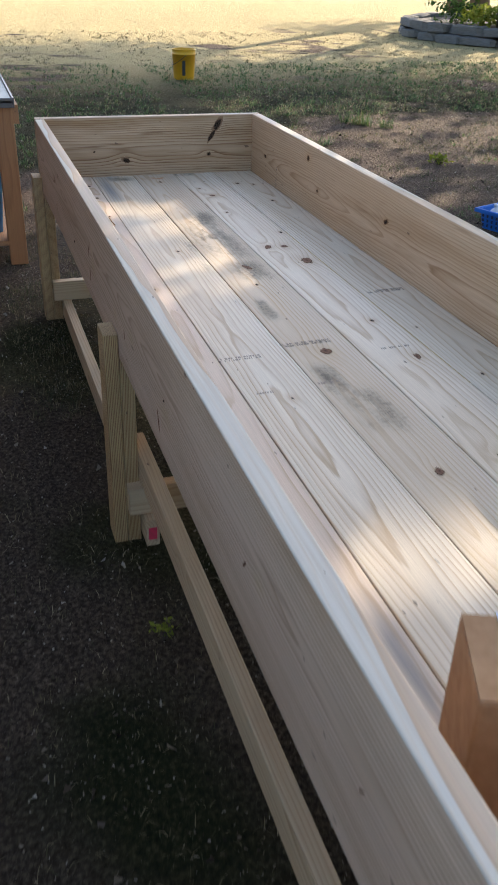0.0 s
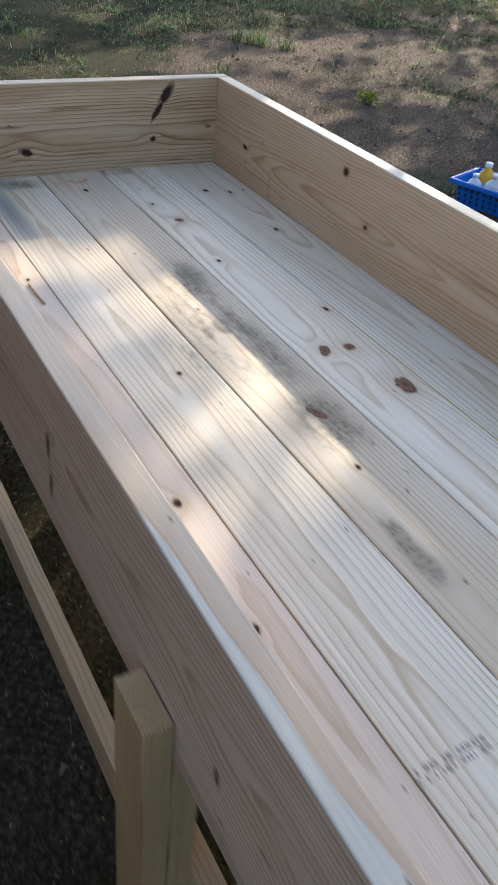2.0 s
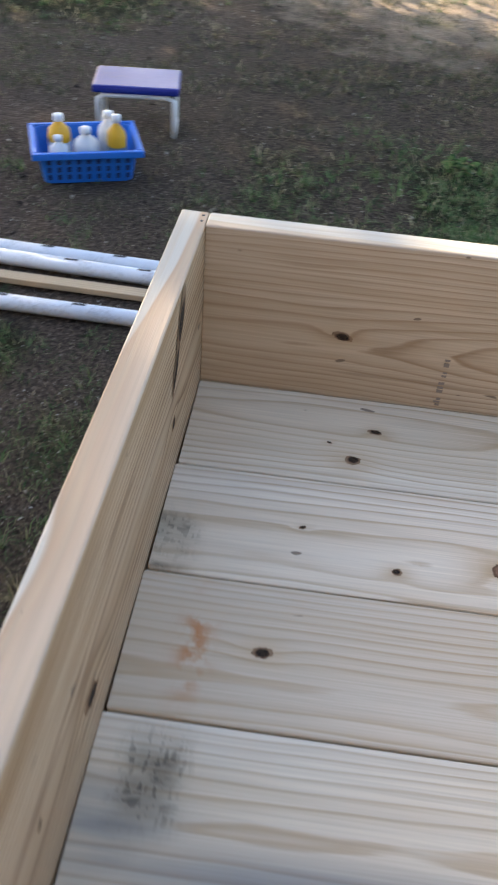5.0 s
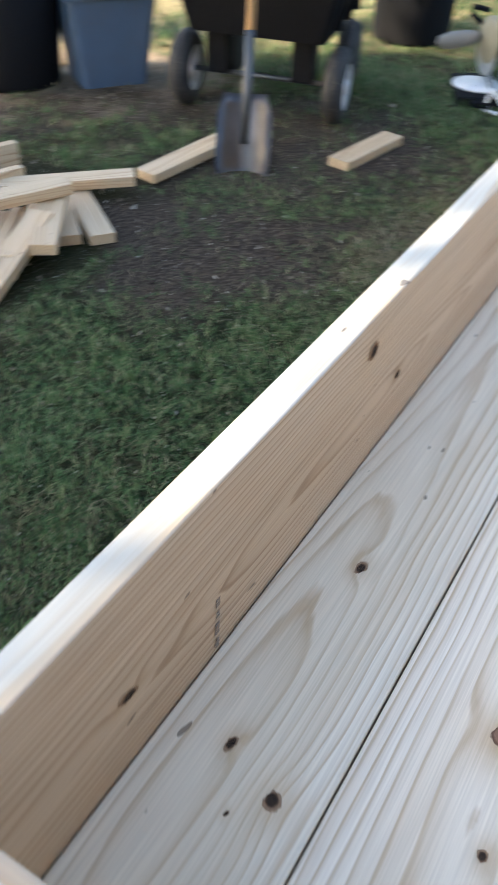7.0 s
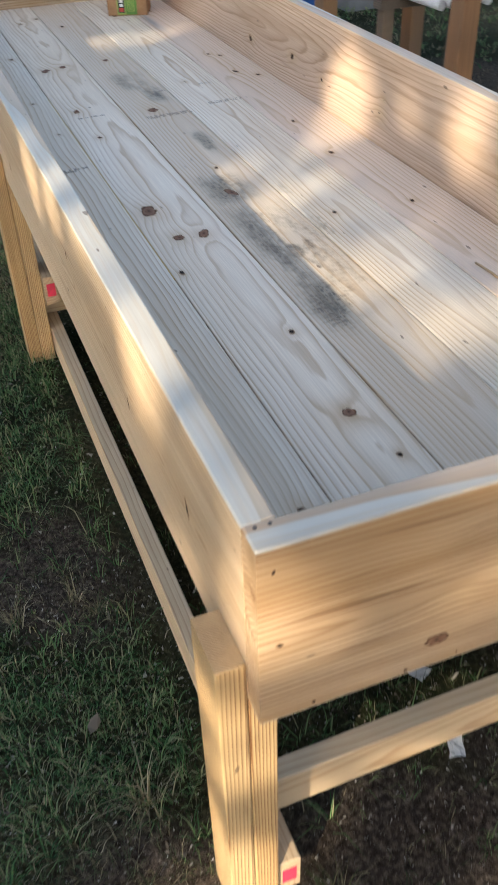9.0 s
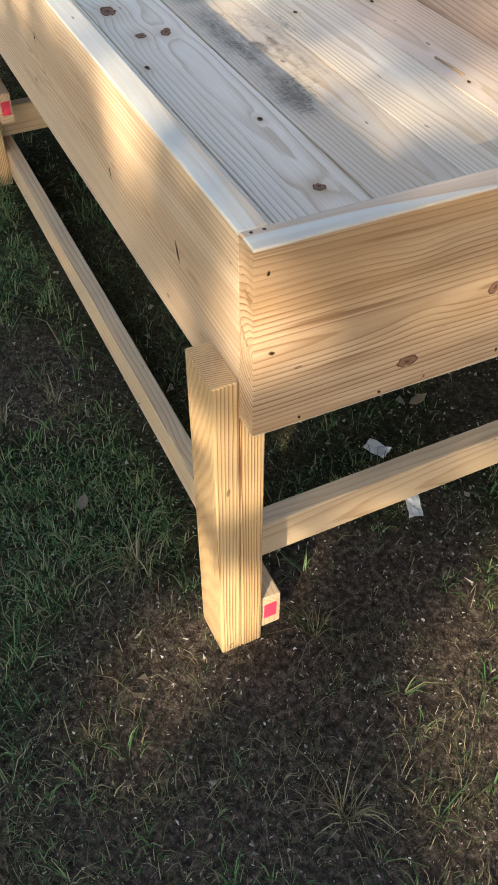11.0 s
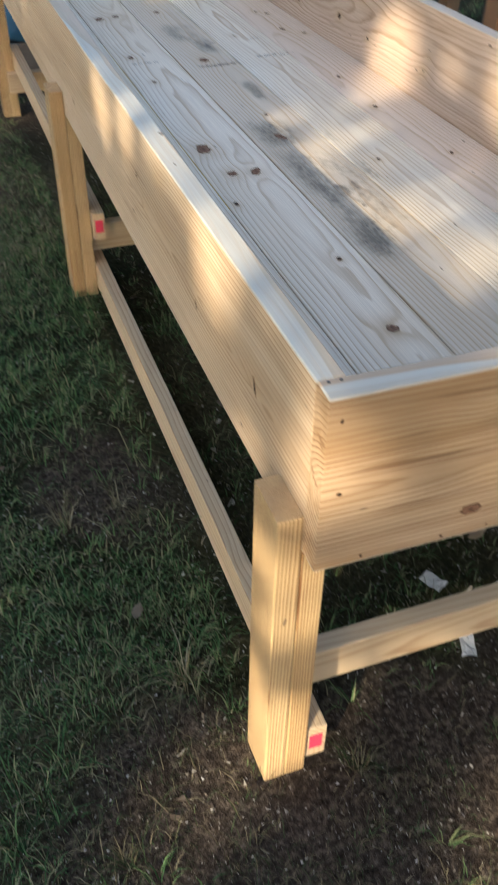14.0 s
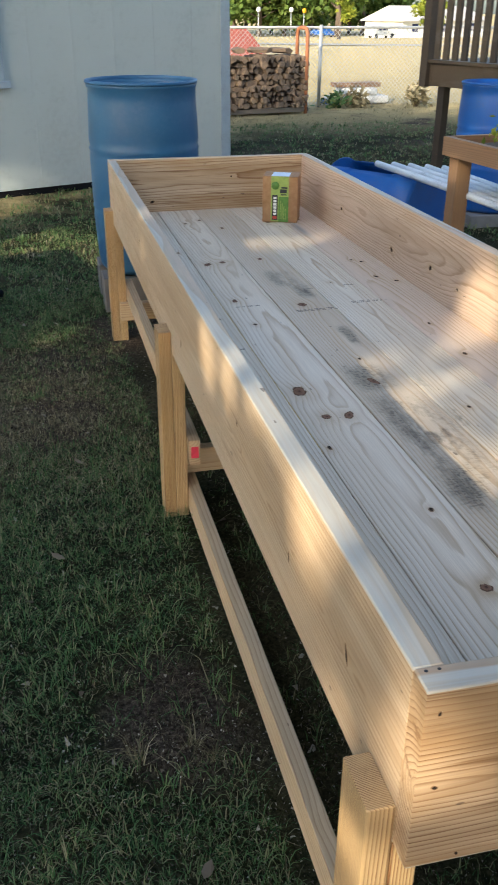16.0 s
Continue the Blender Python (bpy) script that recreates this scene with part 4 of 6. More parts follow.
def carton():
    c = thing("cardboard_box", pose(-3.325, 0.775, FLOOR_Z, 0, 0, -22), "brown cardboard box with a green printed label, in the bed corner", "box")
    k = Nodes("kraft_card")
    co = k.coord()
    n = k.noise(co, 40.0, 4.0)
    k.bump(n, 0.15, 0.001)
    kraft = k.done(k.ramp(n, (0.3, (0.30, 0.15, 0.06)), (0.7, (0.40, 0.22, 0.10))), 0.8)
    part("body", box(-0.07, 0.07, -0.082, 0.082, 0, 0.205, 0.004), kraft, c)
    for z0, z1, x in ((0.2055, 0.2085, 0.0), (0.206, 0.2075, -0.035)):
        part("flap", box(-0.069, 0.069 + x, -0.081, 0.081, z0, z1, 0.001), kraft, c)
    lime = coated("lime_print", (0.33, 0.42, 0.09), 0.5, vary=0.5, scale=40, amount=0.25, dirt=(0.10, 0.22, 0.05))
    green = coated("green_print", (0.11, 0.24, 0.035), 0.5, vary=0.6, scale=30, amount=0.3, dirt=(0.03, 0.12, 0.03))
    lab = part("label", box(0.0705, 0.0715, -0.042, 0.040, 0.004, 0.2095), lime, c, "lime and green printed label with black and white print")
    part("label_top", box(-0.03, 0.0715, -0.042, 0.040, 0.2098, 0.2108), coated("label_film", (0.50, 0.55, 0.66), 0.3), c, "pale blue shiny label over the top")
    part("print_patch", box(0.0718, 0.0724, -0.006, 0.040, 0.004, 0.118), green, lab, "dark green lower field")
    part("print_bar", box(0.0718, 0.0726, -0.036, -0.010, 0.012, 0.125), M["black_ink"], lab, "black band with white marks")
    for i in range(6):
        part("print_mark", box(0.0727, 0.0731, -0.030, -0.016, 0.034 + i * 0.0145, 0.045 + i * 0.0145), M["white"], lab)
    part("print_mark", box(0.0727, 0.0731, -0.033, -0.014, 0.015, 0.030), M["red"], lab)
    leaf = part("print_patch", lathe([(0, 0.0), (0.018, 0.0), (0.018, 0.0006), (0, 0.0006)], 20, "x"), green, lab, "round green leaf print")
    leaf.matrix_basis = pose(0.0718, -0.022, 0.168)
    for z0, z1, y0, y1 in ((0.135, 0.152, 0.0, 0.032), (0.155, 0.162, 0.005, 0.034), (0.125, 0.130, 0.004, 0.030)):
        part("print_bar", box(0.0718, 0.0724, y0, y1, z0, z1), M["black_ink"], lab)
    for i in range(4):
        part("print_line", box(0.0727, 0.0731, 0.002 + i * 0.008, 0.005 + i * 0.008, 0.015, 0.10 - i * 0.012), lime, lab)


carton()


def stamp(x, y, z, m, n, seed):
    """Faded grade stamp: unreadable rows of short bars."""
    rr = random.Random(seed)
    bms = []
    for row in range(1 + n // 11):
        px = 0.0
        for i in range(n):
            w = rr.uniform(0.002, 0.007)
            bms.append(box(px, px + w, row * 0.012, row * 0.012 + rr.uniform(0.006, 0.009), 0, 0.0005))
            px += w + rr.choice((0.002, 0.003, 0.009))
    ob = part("grade_stamp", joined(*bms), M["stamp_ink"], None)
    ob.matrix_basis = Matrix.Translation((x, y, z)) @ m
    ob.parent = bpy.data.objects["raised_planter_bed"]
    tagged(ob, kind="stuff")


M["stamp_ink"] = coated("faded_stamp_ink", (0.27, 0.21, 0.155), 0.7)
for i, (x, y, n) in enumerate(((-2.02, 0.665, 12), (-2.225, 0.70, 7), (-1.655, 0.08, 12), (-2.06, 0.265, 10), (-1.97, 0.455, 16), (-2.21, 0.53, 6))):
    stamp(x, y, FLOOR_Z + 0.0008, pose(0, 0, 0, 0, 0, 92), n, i)
stamp(-0.388, T + 0.0010, 0.705, pose(0, 0, 0, -90, 0, 180) @ pose(0, 0, 0, 0, 0, 90), 10, 3)
stamp(-0.145 + 0.02, 0.62, 0.14, pose(0, 0, 0, 90, 0, 90), 9, 4)

# loose pine needle slivers on the floor
for i, (x, y, a) in enumerate(((-0.75, 0.812, 2), (-0.30, 0.86, 60))):
    s = part("wood_sliver", tube([(-0.05, 0, 0.003), (0, 0.002, 0.004), (0.05, 0, 0.003)], 0.0025, 6), M["ash_handle"], None)
    s.matrix_basis = pose(x, y, FLOOR_Z, 0, 0, a)
    tagged(s, "thin yellow wood sliver lying on the planks", "sliver")

# ---- work table beside the bed ----


def work_table():
    t = thing("work_table", pose(0.73, 1.035, 0), "orange-stained wooden table with a grey metal top", "table")
    for x in (0.045, 1.2):
        for y in (0.045, 0.62):
            leg = put("leg", lumber(0.82, 0.09, 0.09, 0.03, rnd=random.Random(int(x * 9 + y * 70))), M["redwood"], t)
            leg.matrix_basis = pose(x, y, 0.41, 0, -90, 0)
    for y in (0.0, 0.665):
        r = put("apron", lumber(1.24, 0.09, 0.03, 0.03), M["redwood"], t)
        r.matrix_basis = pose(0.62, y + (0.012 if y else -0.012), 0.765, 90, 0, 0)
    sh = put("shelf", lumber(1.24, 0.56, 0.025, 0.05), M["redwood"], t)
    sh.matrix_basis = pose(0.62, 0.33, 0.12)
    part("metal_top", joined(box(-0.03, 1.28, 0.0, 0.70, 0.822, 0.834, 0.002), box(-0.03, 1.28, -0.01, 0.0, 0.80, 0.846, 0.002), box(-0.03, -0.02, 0.0, 0.70, 0.80, 0.846, 0.002)), M["steel"], t)
    s = thing("tool_case", pose(1.0, 1.32, 0.836, 0, 0, 12), "black and white tool case on the table", "tool case")
    part("body", box(-0.2, 0.2, -0.14, 0.14, 0, 0.14, 0.015), M["black_plastic"], s)
    part("lid", box(-0.2, 0.2, -0.14, 0.14, 0.142, 0.19, 0.012), M["saw_blue"], s)
    part("stripe", box(-0.16, 0.16, -0.1435, -0.1405, 0.06, 0.09), M["white"], s)
    u = thing("storage_tub", pose(1.15, 1.32, 0.133), "blue plastic storage tub under the table", "tub")
    part("body", open_tub(0.6, 0.42, 0.52, 0.36, 0.36), M["blue_drum"], u)
    part("rim", rim(0.6, 0.42, 0.36), M["blue_drum"], u)


def open_tub(wx, wy, bx, by, h, wall=0.006):
    """A tapered open-topped tub with real walls."""
    bm = bmesh.new()

    def ring(x, y, z, c=0.03):
        pts = []
        for sx, sy, a0 in ((1, 1, 0), (-1, 1, 90), (-1, -1, 180), (1, -1, 270)):
            for k in range(4):
                a = radians(a0 + k * 30)
                pts.append(bm.verts.new((sx * (x / 2 - c) + c * math.cos(a), sy * (y / 2 - c) + c * math.sin(a), z)))
        return pts
    rs = [ring(bx, by, 0), ring(wx, wy, h), ring(wx - 2 * wall, wy - 2 * wall, h), ring(bx - 2 * wall, by - 2 * wall, wall)]
    for a, b in zip(rs, rs[1:]):
        for i in range(16):
            bm.faces.new((a[i], a[(i + 1) % 16], b[(i + 1) % 16], b[i]))
    bm.faces.new(rs[0][::-1])
    bm.faces.new(rs[3])
    bmesh.ops.recalc_face_normals(bm, faces=bm.faces)
    return bm


def rim(wx, wy, z):
    o = 0.018
    return joined(box(-wx / 2 - o, wx / 2 + o, -wy / 2 - o, -wy / 2, z - 0.025, z, 0.004), box(-wx / 2 - o, wx / 2 + o, wy / 2, wy / 2 + o, z - 0.025, z, 0.004),
                  box(-wx / 2 - o, -wx / 2, -wy / 2, wy / 2, z - 0.025, z, 0.004), box(wx / 2, wx / 2 + o, -wy / 2, wy / 2, z - 0.025, z, 0.004))


work_table()

# ---- yard past the far end ----
bk = thing("bucket", pose(7.95, -1.66, 0), "yellow plastic bucket standing on the grass", "bucket")
part("body", lathe([(0, 0.0), (0.128, 0.0), (0.134, 0.02), (0.150, 0.30), (0.156, 0.30), (0.157, 0.315), (0.151, 0.315), (0.152, 0.36), (0.158, 0.365), (0.150, 0.368), (0.130, 0.02), (0, 0.02)], 28), M["yellow"], bk)
part("handle", tube([(0.155 * math.cos(a), 0.155 * math.sin(a), 0.31 - 0.13 * math.sin(a)) for a in np.linspace(0.05, math.pi - 0.05, 12)], 0.004, 6), M["dark_steel"], bk)
part("print_patch", box(-0.158, -0.148, 0.02, 0.06, 0.06, 0.24), M["black_ink"], bk, "black print down one side")


def stone_ring():
    ring = thing("stone_planting_ring", pose(0, 0, 0), "low dry-stacked grey stone ring round a planting bed", "stone ring")
    rr = random.Random(5)
    cx, cy = 13.6, -10.9
    proto = []
    for s in range(5):
        b = box(-0.5, 0.5, -0.5, 0.5, -0.5, 0.5, 0.14, 1)
        for v in b.verts:
            v.co += Vector((rr.uniform(-.07, .07), rr.uniform(-.07, .07), rr.uniform(-.05, .05)))
        me = bpy.data.meshes.new("stone")
        b.to_mesh(me)
        b.free()
        me.materials.append(M["grey_stone"])
        proto.append(me)
    for layer in range(2):
        for i in range(26):
            a = (i + 0.5 * (layer % 2)) / 26 * math.tau
            rad = 2.75 + rr.uniform(-0.06, 0.06)
            st = new("stone", proto[rr.randrange(5)])
            st.parent = ring
            st.matrix_basis = pose(cx + rad * math.cos(a), cy + rad * math.sin(a), 0.08 + layer * 0.17, rr.uniform(-4, 4), rr.uniform(-4, 4), math.degrees(a) + 90 + rr.uniform(-8, 8)) @ Matrix.Diagonal((rr.uniform(0.50, 0.80), rr.uniform(0.28, 0.42), rr.uniform(0.15, 0.20), 1))
    soil = part("soil", lathe([(0, 0.30), (2.6, 0.26), (2.62, 0)], 40), M["bark"], ring)
    soil.matrix_basis = pose(cx, cy, 0)


stone_ring()


def shrub(name, x, y, z, h, w, n, seed, material, label, leaf=0.04):
    g = np.random.RandomState(seed)
    base = thing(name, pose(x, y, z), label, "plant")
    stems = [tube([(0, 0, -0.02), (0.3 * w * math.cos(a), 0.3 * w * math.sin(a), h * 0.5), (0.6 * w * math.cos(a), 0.6 * w * math.sin(a), h * 0.85)], 0.006 * max(1, h * 3), 5, 0.4) for a in np.linspace(0, 5.2, 5)]
    part("stem", joined(*stems), M["bark"], base)
    c = g.normal(0, 1, (n, 3)) * (w * 0.4, w * 0.4, h * 0.28) + (0, 0, h * 0.55)
    c[:, 2] = np.abs(c[:, 2]) + 0.01
    u = g.normal(0, 1, (n, 3))
    u /= np.linalg.norm(u, axis=1)[:, None]
    v = np.cross(u, g.normal(0, 1, (n, 3)))
    v /= np.linalg.norm(v, axis=1)[:, None]
    s = leaf * g.uniform(0.5, 1.4, (n, 1))
    co = np.stack((c - u * s, c + v * s * 0.45, c + u * s, c - v * s * 0.45), 1).reshape(-1, 3)
    me = bpy.data.meshes.new("leaves")
    me.from_pydata(co.tolist(), [], np.arange(n * 4).reshape(-1, 4).tolist())
    put("leaves", me, material, base)


shrub("leafy_plant", 12.7, -9.0, 0.3, 0.35, 0.5, 400, 1, M["leaf_light"], "low green plant in the stone ring", 0.06)
shrub("leafy_plant", 13.5, -8.9, 0.3, 0.45, 0.6, 400, 2, M["leaf"], "low green plant in the stone ring", 0.06)
shrub("weed", 2.55, -2.47, 0, 0.07, 0.09, 90, 3, M["leaf_light"], "small bright green weed on bare soil", 0.022)
shrub("weed", -0.72, -2.30, 0, 0.05, 0.07, 110, 4, M["grass"], "leafy green weed on bare soil", 0.018)
shrub("weed", -0.95, -2.02, 0, 0.04, 0.08, 80, 5, M["grass"], "leafy green weed on bare soil", 0.016)
shrub("weed", -2.30, 0.99, 0, 0.035, 0.035, 45, 6, M["leaf_light"], "small wilted weed beside the planter", 0.010)
shrub("weed", -1.5, -3.3, 0, 0.04, 0.14, 140, 8, M["grass"], "low sunlit weed on bare soil", 0.018)

pt = thing("plant_pot", pose(12.2, -9.35, 0.27), "brown clay pot on the stone ring", "pot")
part("body", lathe([(0, 0), (0.16, 0), (0.24, 0.32), (0.26, 0.32), (0.26, 0.38), (0.235, 0.38), (0.22, 0.30), (0, 0.30)], 24), M["rust"], pt)
ch = thing("metal_stand", pose(11.75, -9.6, 0.27), "red painted metal stand with splayed legs", "stand")
for a in (45, 135, 225, 315):
    part("leg", tube([(0.22 * math.cos(radians(a)), 0.22 * math.sin(radians(a)), 0), (0.08 * math.cos(radians(a)), 0.08 * math.sin(radians(a)), 0.62)], 0.016, 8), M["red"], ch)
part("top", lathe([(0, 0.60), (0.15, 0.60), (0.16, 0.63), (0, 0.64)], 20), M["red"], ch)


M["basket_blue"] = coated("light_blue_plastic", (0.015, 0.17, 0.62), 0.4, amount=0.1)


def basket():
    b = thing("plastic_basket", pose(0.70, -1.97, 0.0, 0, 0, 20), "bright blue perforated plastic basket on the ground", "basket")
    part("body", open_tub(0.36, 0.26, 0.32, 0.22, 0.12, 0.004), M["basket_blue"], b)
    part("rim", rim(0.36, 0.26, 0.125), M["basket_blue"], b)
    for i in range(9):
        for j in range(3):
            h = part("hole", box(-0.006, 0.006, -0.002, 0.002, -0.009, 0.009), M["clear_blue"], b)
            h.matrix_basis = pose(-0.14 + i * 0.035, 0.115 + j * 0.005, 0.025 + j * 0.03)
    for i, (x, y, r, h, mat, lab) in enumerate(((-.09, -.03, .040, .20, "white", "white plastic spray bottle in the basket"), (0.0, .04, .045, .17, "white", "white plastic bottle with grey print in the basket"),
                                               (.09, -.04, .042, .19, "yellow", "yellow plastic bottle in the basket"), (-.11, .06, .035, .22, "yellow", "yellow plastic bottle in the basket"), (.1, .06, .035, .15, "white", "white plastic bottle in the basket"))):
        o = thing("bottle", b.matrix_basis @ pose(x, y, 0.006), lab, "bottle", "bottles in the basket")
        part("body", lathe([(0, 0), (r, 0), (r, h * .62), (r * .9, h * .72), (r * .35, h * .84), (r * .35, h * .88), (0, h * .88)], 16), M[mat], o)
        part("cap", lathe([(0, h * 1.0), (r * .45, h * .99), (r * .45, h * .88), (0, h * .88)], 12), M["white" if i % 2 else "pvc"], o)
        part("label", lathe([(r * 1.01, h * .15), (r * 1.01, h * .5)], 16), M["saw_blue" if i % 2 else "pvc"], o)


basket()


M["blue_deep"] = coated("deep_blue_plastic", (0.006, 0.02, 0.22), 0.4)


def step_stool():
    s = thing("folding_stool", pose(0.60, -2.42, 0, 0, 0, 8), "small folding stool with a blue top and white tube legs", "stool")
    part("seat", box(-0.17, 0.17, -0.12, 0.12, 0.175, 0.205, 0.010), M["blue_deep"], s)
    for y in (-0.10, 0.10):
        part("leg", tube([(-0.15, y, 0.01), (-0.15, y, 0.15), (-0.12, y, 0.165), (0.12, y, 0.165), (0.15, y, 0.15), (0.15, y, 0.01)], 0.011, 8), M["white_metal"], s)
    for x in (-0.15, 0.15):
        part("foot_bar", tube([(x, -0.10, 0.012), (x, 0.10, 0.012)], 0.011, 8), M["white_metal"], s)


step_stool()

for i, (x0, x1, y, z, slant) in enumerate(((-0.30, 1.6, -1.243, 0.024, 0.09), (-0.85, 1.5, -1.150, 0.024, 0.125), (-0.25, 1.3, -0.970, 0.024, 0.03))):
    p = part("pvc_pipe", joined(tube([(x0, y, z), (x1, y - slant, z)], 0.024, 14)), M["pvc"], None)
    tagged(p, "long white plastic pipe with black print on the soil", "pipe", "white pipes on the soil")
    for k in range(6):
        q = part("print_bar", box(-0.02, 0.02, -0.004, 0.004, 0.0236, 0.0246), M["black_ink"], p)
        q.matrix_basis = pose(x0 + 0.25 + k * 0.23, y - slant * (0.25 + k * 0.23) / (x1 - x0), z)
stick("wood_lath", (-0.3, -1.105, 0.015), (1.5, -1.16, 0.015), 0.045, 0.02, M["pine_scrap"], "narrow sawn pine lath on the soil", "lath", seed=3)


def cord_tray():
    t = thing("plastic_tray", pose(-0.84, -1.50, 0.005, 0, 0, -35), "dark green plastic tray holding a tangled cord", "tray")
    part("body", open_tub(0.24, 0.15, 0.22, 0.13, 0.05), coated("dark_green_plastic", (0.03, 0.05, 0.04), 0.5), t)
    rr = random.Random(9)
    c = thing("cord", pose(-0.84, -1.50, 0.012, 0, 0, -35), "loose black and grey coiled cord in the tray", "cord")
    for k in range(3):
        r = 0.045 + 0.012 * k
        part("loop", tube([(r * 1.5 * math.cos(a) + rr.uniform(-.006, .006), r * math.sin(a), 0.012 + 0.012 * k + 0.01 * math.sin(3 * a + k)) for a in np.linspace(0, 6.1, 22)], 0.006, 6), M["black_plastic"] if k != 1 else M["rubber"], c)


cord_tray()

# offcuts heaped on the grass
OFFCUTS = [((-1.17, -2.29), (-1.39, -2.11), .022, .022, 1), ((-1.22, -2.33), (-1.49, -2.01), .066, .066, 0), ((-1.29, -2.28), (-1.63, -2.05), .135, .115, 0), ((-1.54, -2.31), (-1.77, -2.11), .05, .05, 0),
           ((-1.57, -1.85), (-2.04, -1.63), .150, .150, 1), ((-1.45, -1.62), (-1.79, -1.80), .045, .045, 0), ((-1.50, -1.57), (-1.85, -1.765), .045, .045, 0), ((-1.56, -1.55), (-1.90, -1.745), .045, .045, 0),
           ((-1.62, -1.53), (-1.96, -1.72), .045, .045, 0), ((-1.39, -1.46), (-1.87, -1.60), .02, .112, 1), ((-1.91, -1.53), (-2.15, -1.79), .02, .02, 1), ((-1.985, -1.44), (-2.23, -1.77), .02, .02, 1),
           ((-1.95, -2.28), (-2.34, -2.16), .05, .05, 0), ((-1.73, -2.12), (-2.17, -1.97), .05, .05, 0), ((-2.05, -1.98), (-2.38, -1.60), .05, .07, 1), ((-1.51, -1.76), (-1.65, -2.07), .05, .05, 0), ((-1.71, -1.46), (-2.10, -1.73), .09, .115, 1)]
for i, ((x0, y0), (x1, y1), z0, z1, flat) in enumerate(OFFCUTS):
    stick("lumber_offcut", (x0, y0, z0), (x1, y1, z1), 0.089, T, M["pine_scrap"], "short sawn pine offcut heaped on the grass", "offcut", bool(flat), 80 + i, "pine offcuts in a heap")
stick("lumber_offcut", (-3.07, -1.075, .022), (-3.49, -1.01, .022), 0.10, T, M["pine_scrap"], "single sawn pine offcut lying on the grass", "offcut", True, 99)
stick("lumber_offcut", (-2.50, -1.64, .022), (-2.98, -1.56, .045), 0.10, T, M["pine_scrap"], "sawn pine offcut lying behind the shovel", "offcut", True, 98)


def trash_can(x, y, label_paper):
    c = thing("trash_can", pose(x, y, 0), "tall black plastic trash can standing on grass", "trash can")
    part("body", lathe([(0, 0.0), (0.22, 0.0), (0.225, 0.02), (0.27, 0.80), (0.262, 0.80), (0.218, 0.03), (0, 0.03)], 32), M["black_plastic"], c)
    part("rim", lathe([(0.268, 0.775), (0.285, 0.78), (0.285, 0.81), (0.262, 0.812), (0.262, 0.80)], 32), M["black_plastic"], c)
    part("lid", lathe([(0.29, 0.812), (0.285, 0.84), (0.15, 0.885), (0, 0.895)], 32), M["black_plastic"], c)
    pl = part("label", box(-0.05, 0.05, -0.002, 0.002, -0.09, 0.09), M["white"], c, "white paper label")
    pl.matrix_basis = pose(*label_paper)


trash_can(-3.13, -2.90, (0.235, 0.105, 0.56, 86, 0, 114))
trash_can(-5.15, -1.62, (0.20, 0.16, 0.30, 86, 0, 128))

rb = thing("recycling_bin", pose(-3.42, -2.55, 0, 0, 0, 145), "grey-blue plastic recycling bin, open topped", "bin")
part("body", open_tub(0.44, 0.36, 0.33, 0.28, 0.43), M["tote"], rb)
part("rim", rim(0.44, 0.36, 0.432), M["tote"], rb)
part("panel", box(-0.10, 0.10, 0.155, 0.168, 0.10, 0.30, 0.006), M["tote"], rb)
part("paper", box(-0.08, 0.05, -0.05, 0.06, 0.30, 0.46, 0.003), M["white"], rb, "white paper sticking out")


def dump_cart():
    c = thing("dump_cart", pose(-3.46, -1.68, 0, 0, 0, 14.4), "black poly garden dump cart with white wheels", "cart")
    # local x points towards the planter, y along the axle
    for y in (-0.36, 0.36):
        w = part("wheel", joined(lathe([(0.10, -0.045), (0.135, -0.045), (0.160, -0.025), (0.166, 0.0), (0.160, 0.025), (0.135, 0.045), (0.10, 0.045)], 28, "y")), M["rubber"], c, "black pneumatic tyre")
        w.matrix_basis = pose(0, y, 0.166)
        part("rim", lathe([(0, -0.025), (0.03, -0.045), (0.03, -0.03), (0.085, -0.018), (0.102, -0.045), (0.102, 0.045), (0.085, 0.018), (0.03, 0.03), (0.03, 0.045), (0, 0.025)], 24, "y"), M["white_metal"], w, "white steel wheel rim")
    part("axle", tube([(0, -0.36, 0.166), (0, 0.36, 0.166)], 0.012, 8), M["dark_steel"], c)
    for y in (-0.2, 0.2):
        part("strut", tube([(0, y, 0.17), (-0.18, y * 0.8, 0.40)], 0.012, 8), M["dark_steel"], c)
        part("bracket", box(-0.05, 0.05, y - 0.05, y + 0.05, 0.17, 0.42, 0.01), M["black_plastic"], c)
    tub = part("tub", open_tub(0.90, 0.80, 0.72, 0.62, 0.34, 0.012), M["black_plastic"], c)
    tub.matrix_basis = pose(-0.24, 0, 0.36)
    lip = part("rim", rim(0.90, 0.80, 0.34), M["black_plastic"], tub)
    for i in range(4):
        part("rib", box(-0.33 + i * 0.2, -0.30 + i * 0.2, 0.31, 0.365, 0.05, 0.30, 0.004), M["black_plastic"], tub)
    for y in (-0.30, 0.30):
        fw = part("front_wheel", lathe([(0, -0.04), (0.14, -0.04), (0.16, 0), (0.14, 0.04), (0, 0.04)], 24, "y"), M["rubber"], c)
        fw.matrix_basis = pose(-0.55, y, 0.16)
    part("tow_handle", tube([(-0.60, 0, 0.20), (-0.95, 0, 0.30), (-1.15, 0, 0.55)], 0.014, 8), M["dark_steel"], c)


dump_cart()


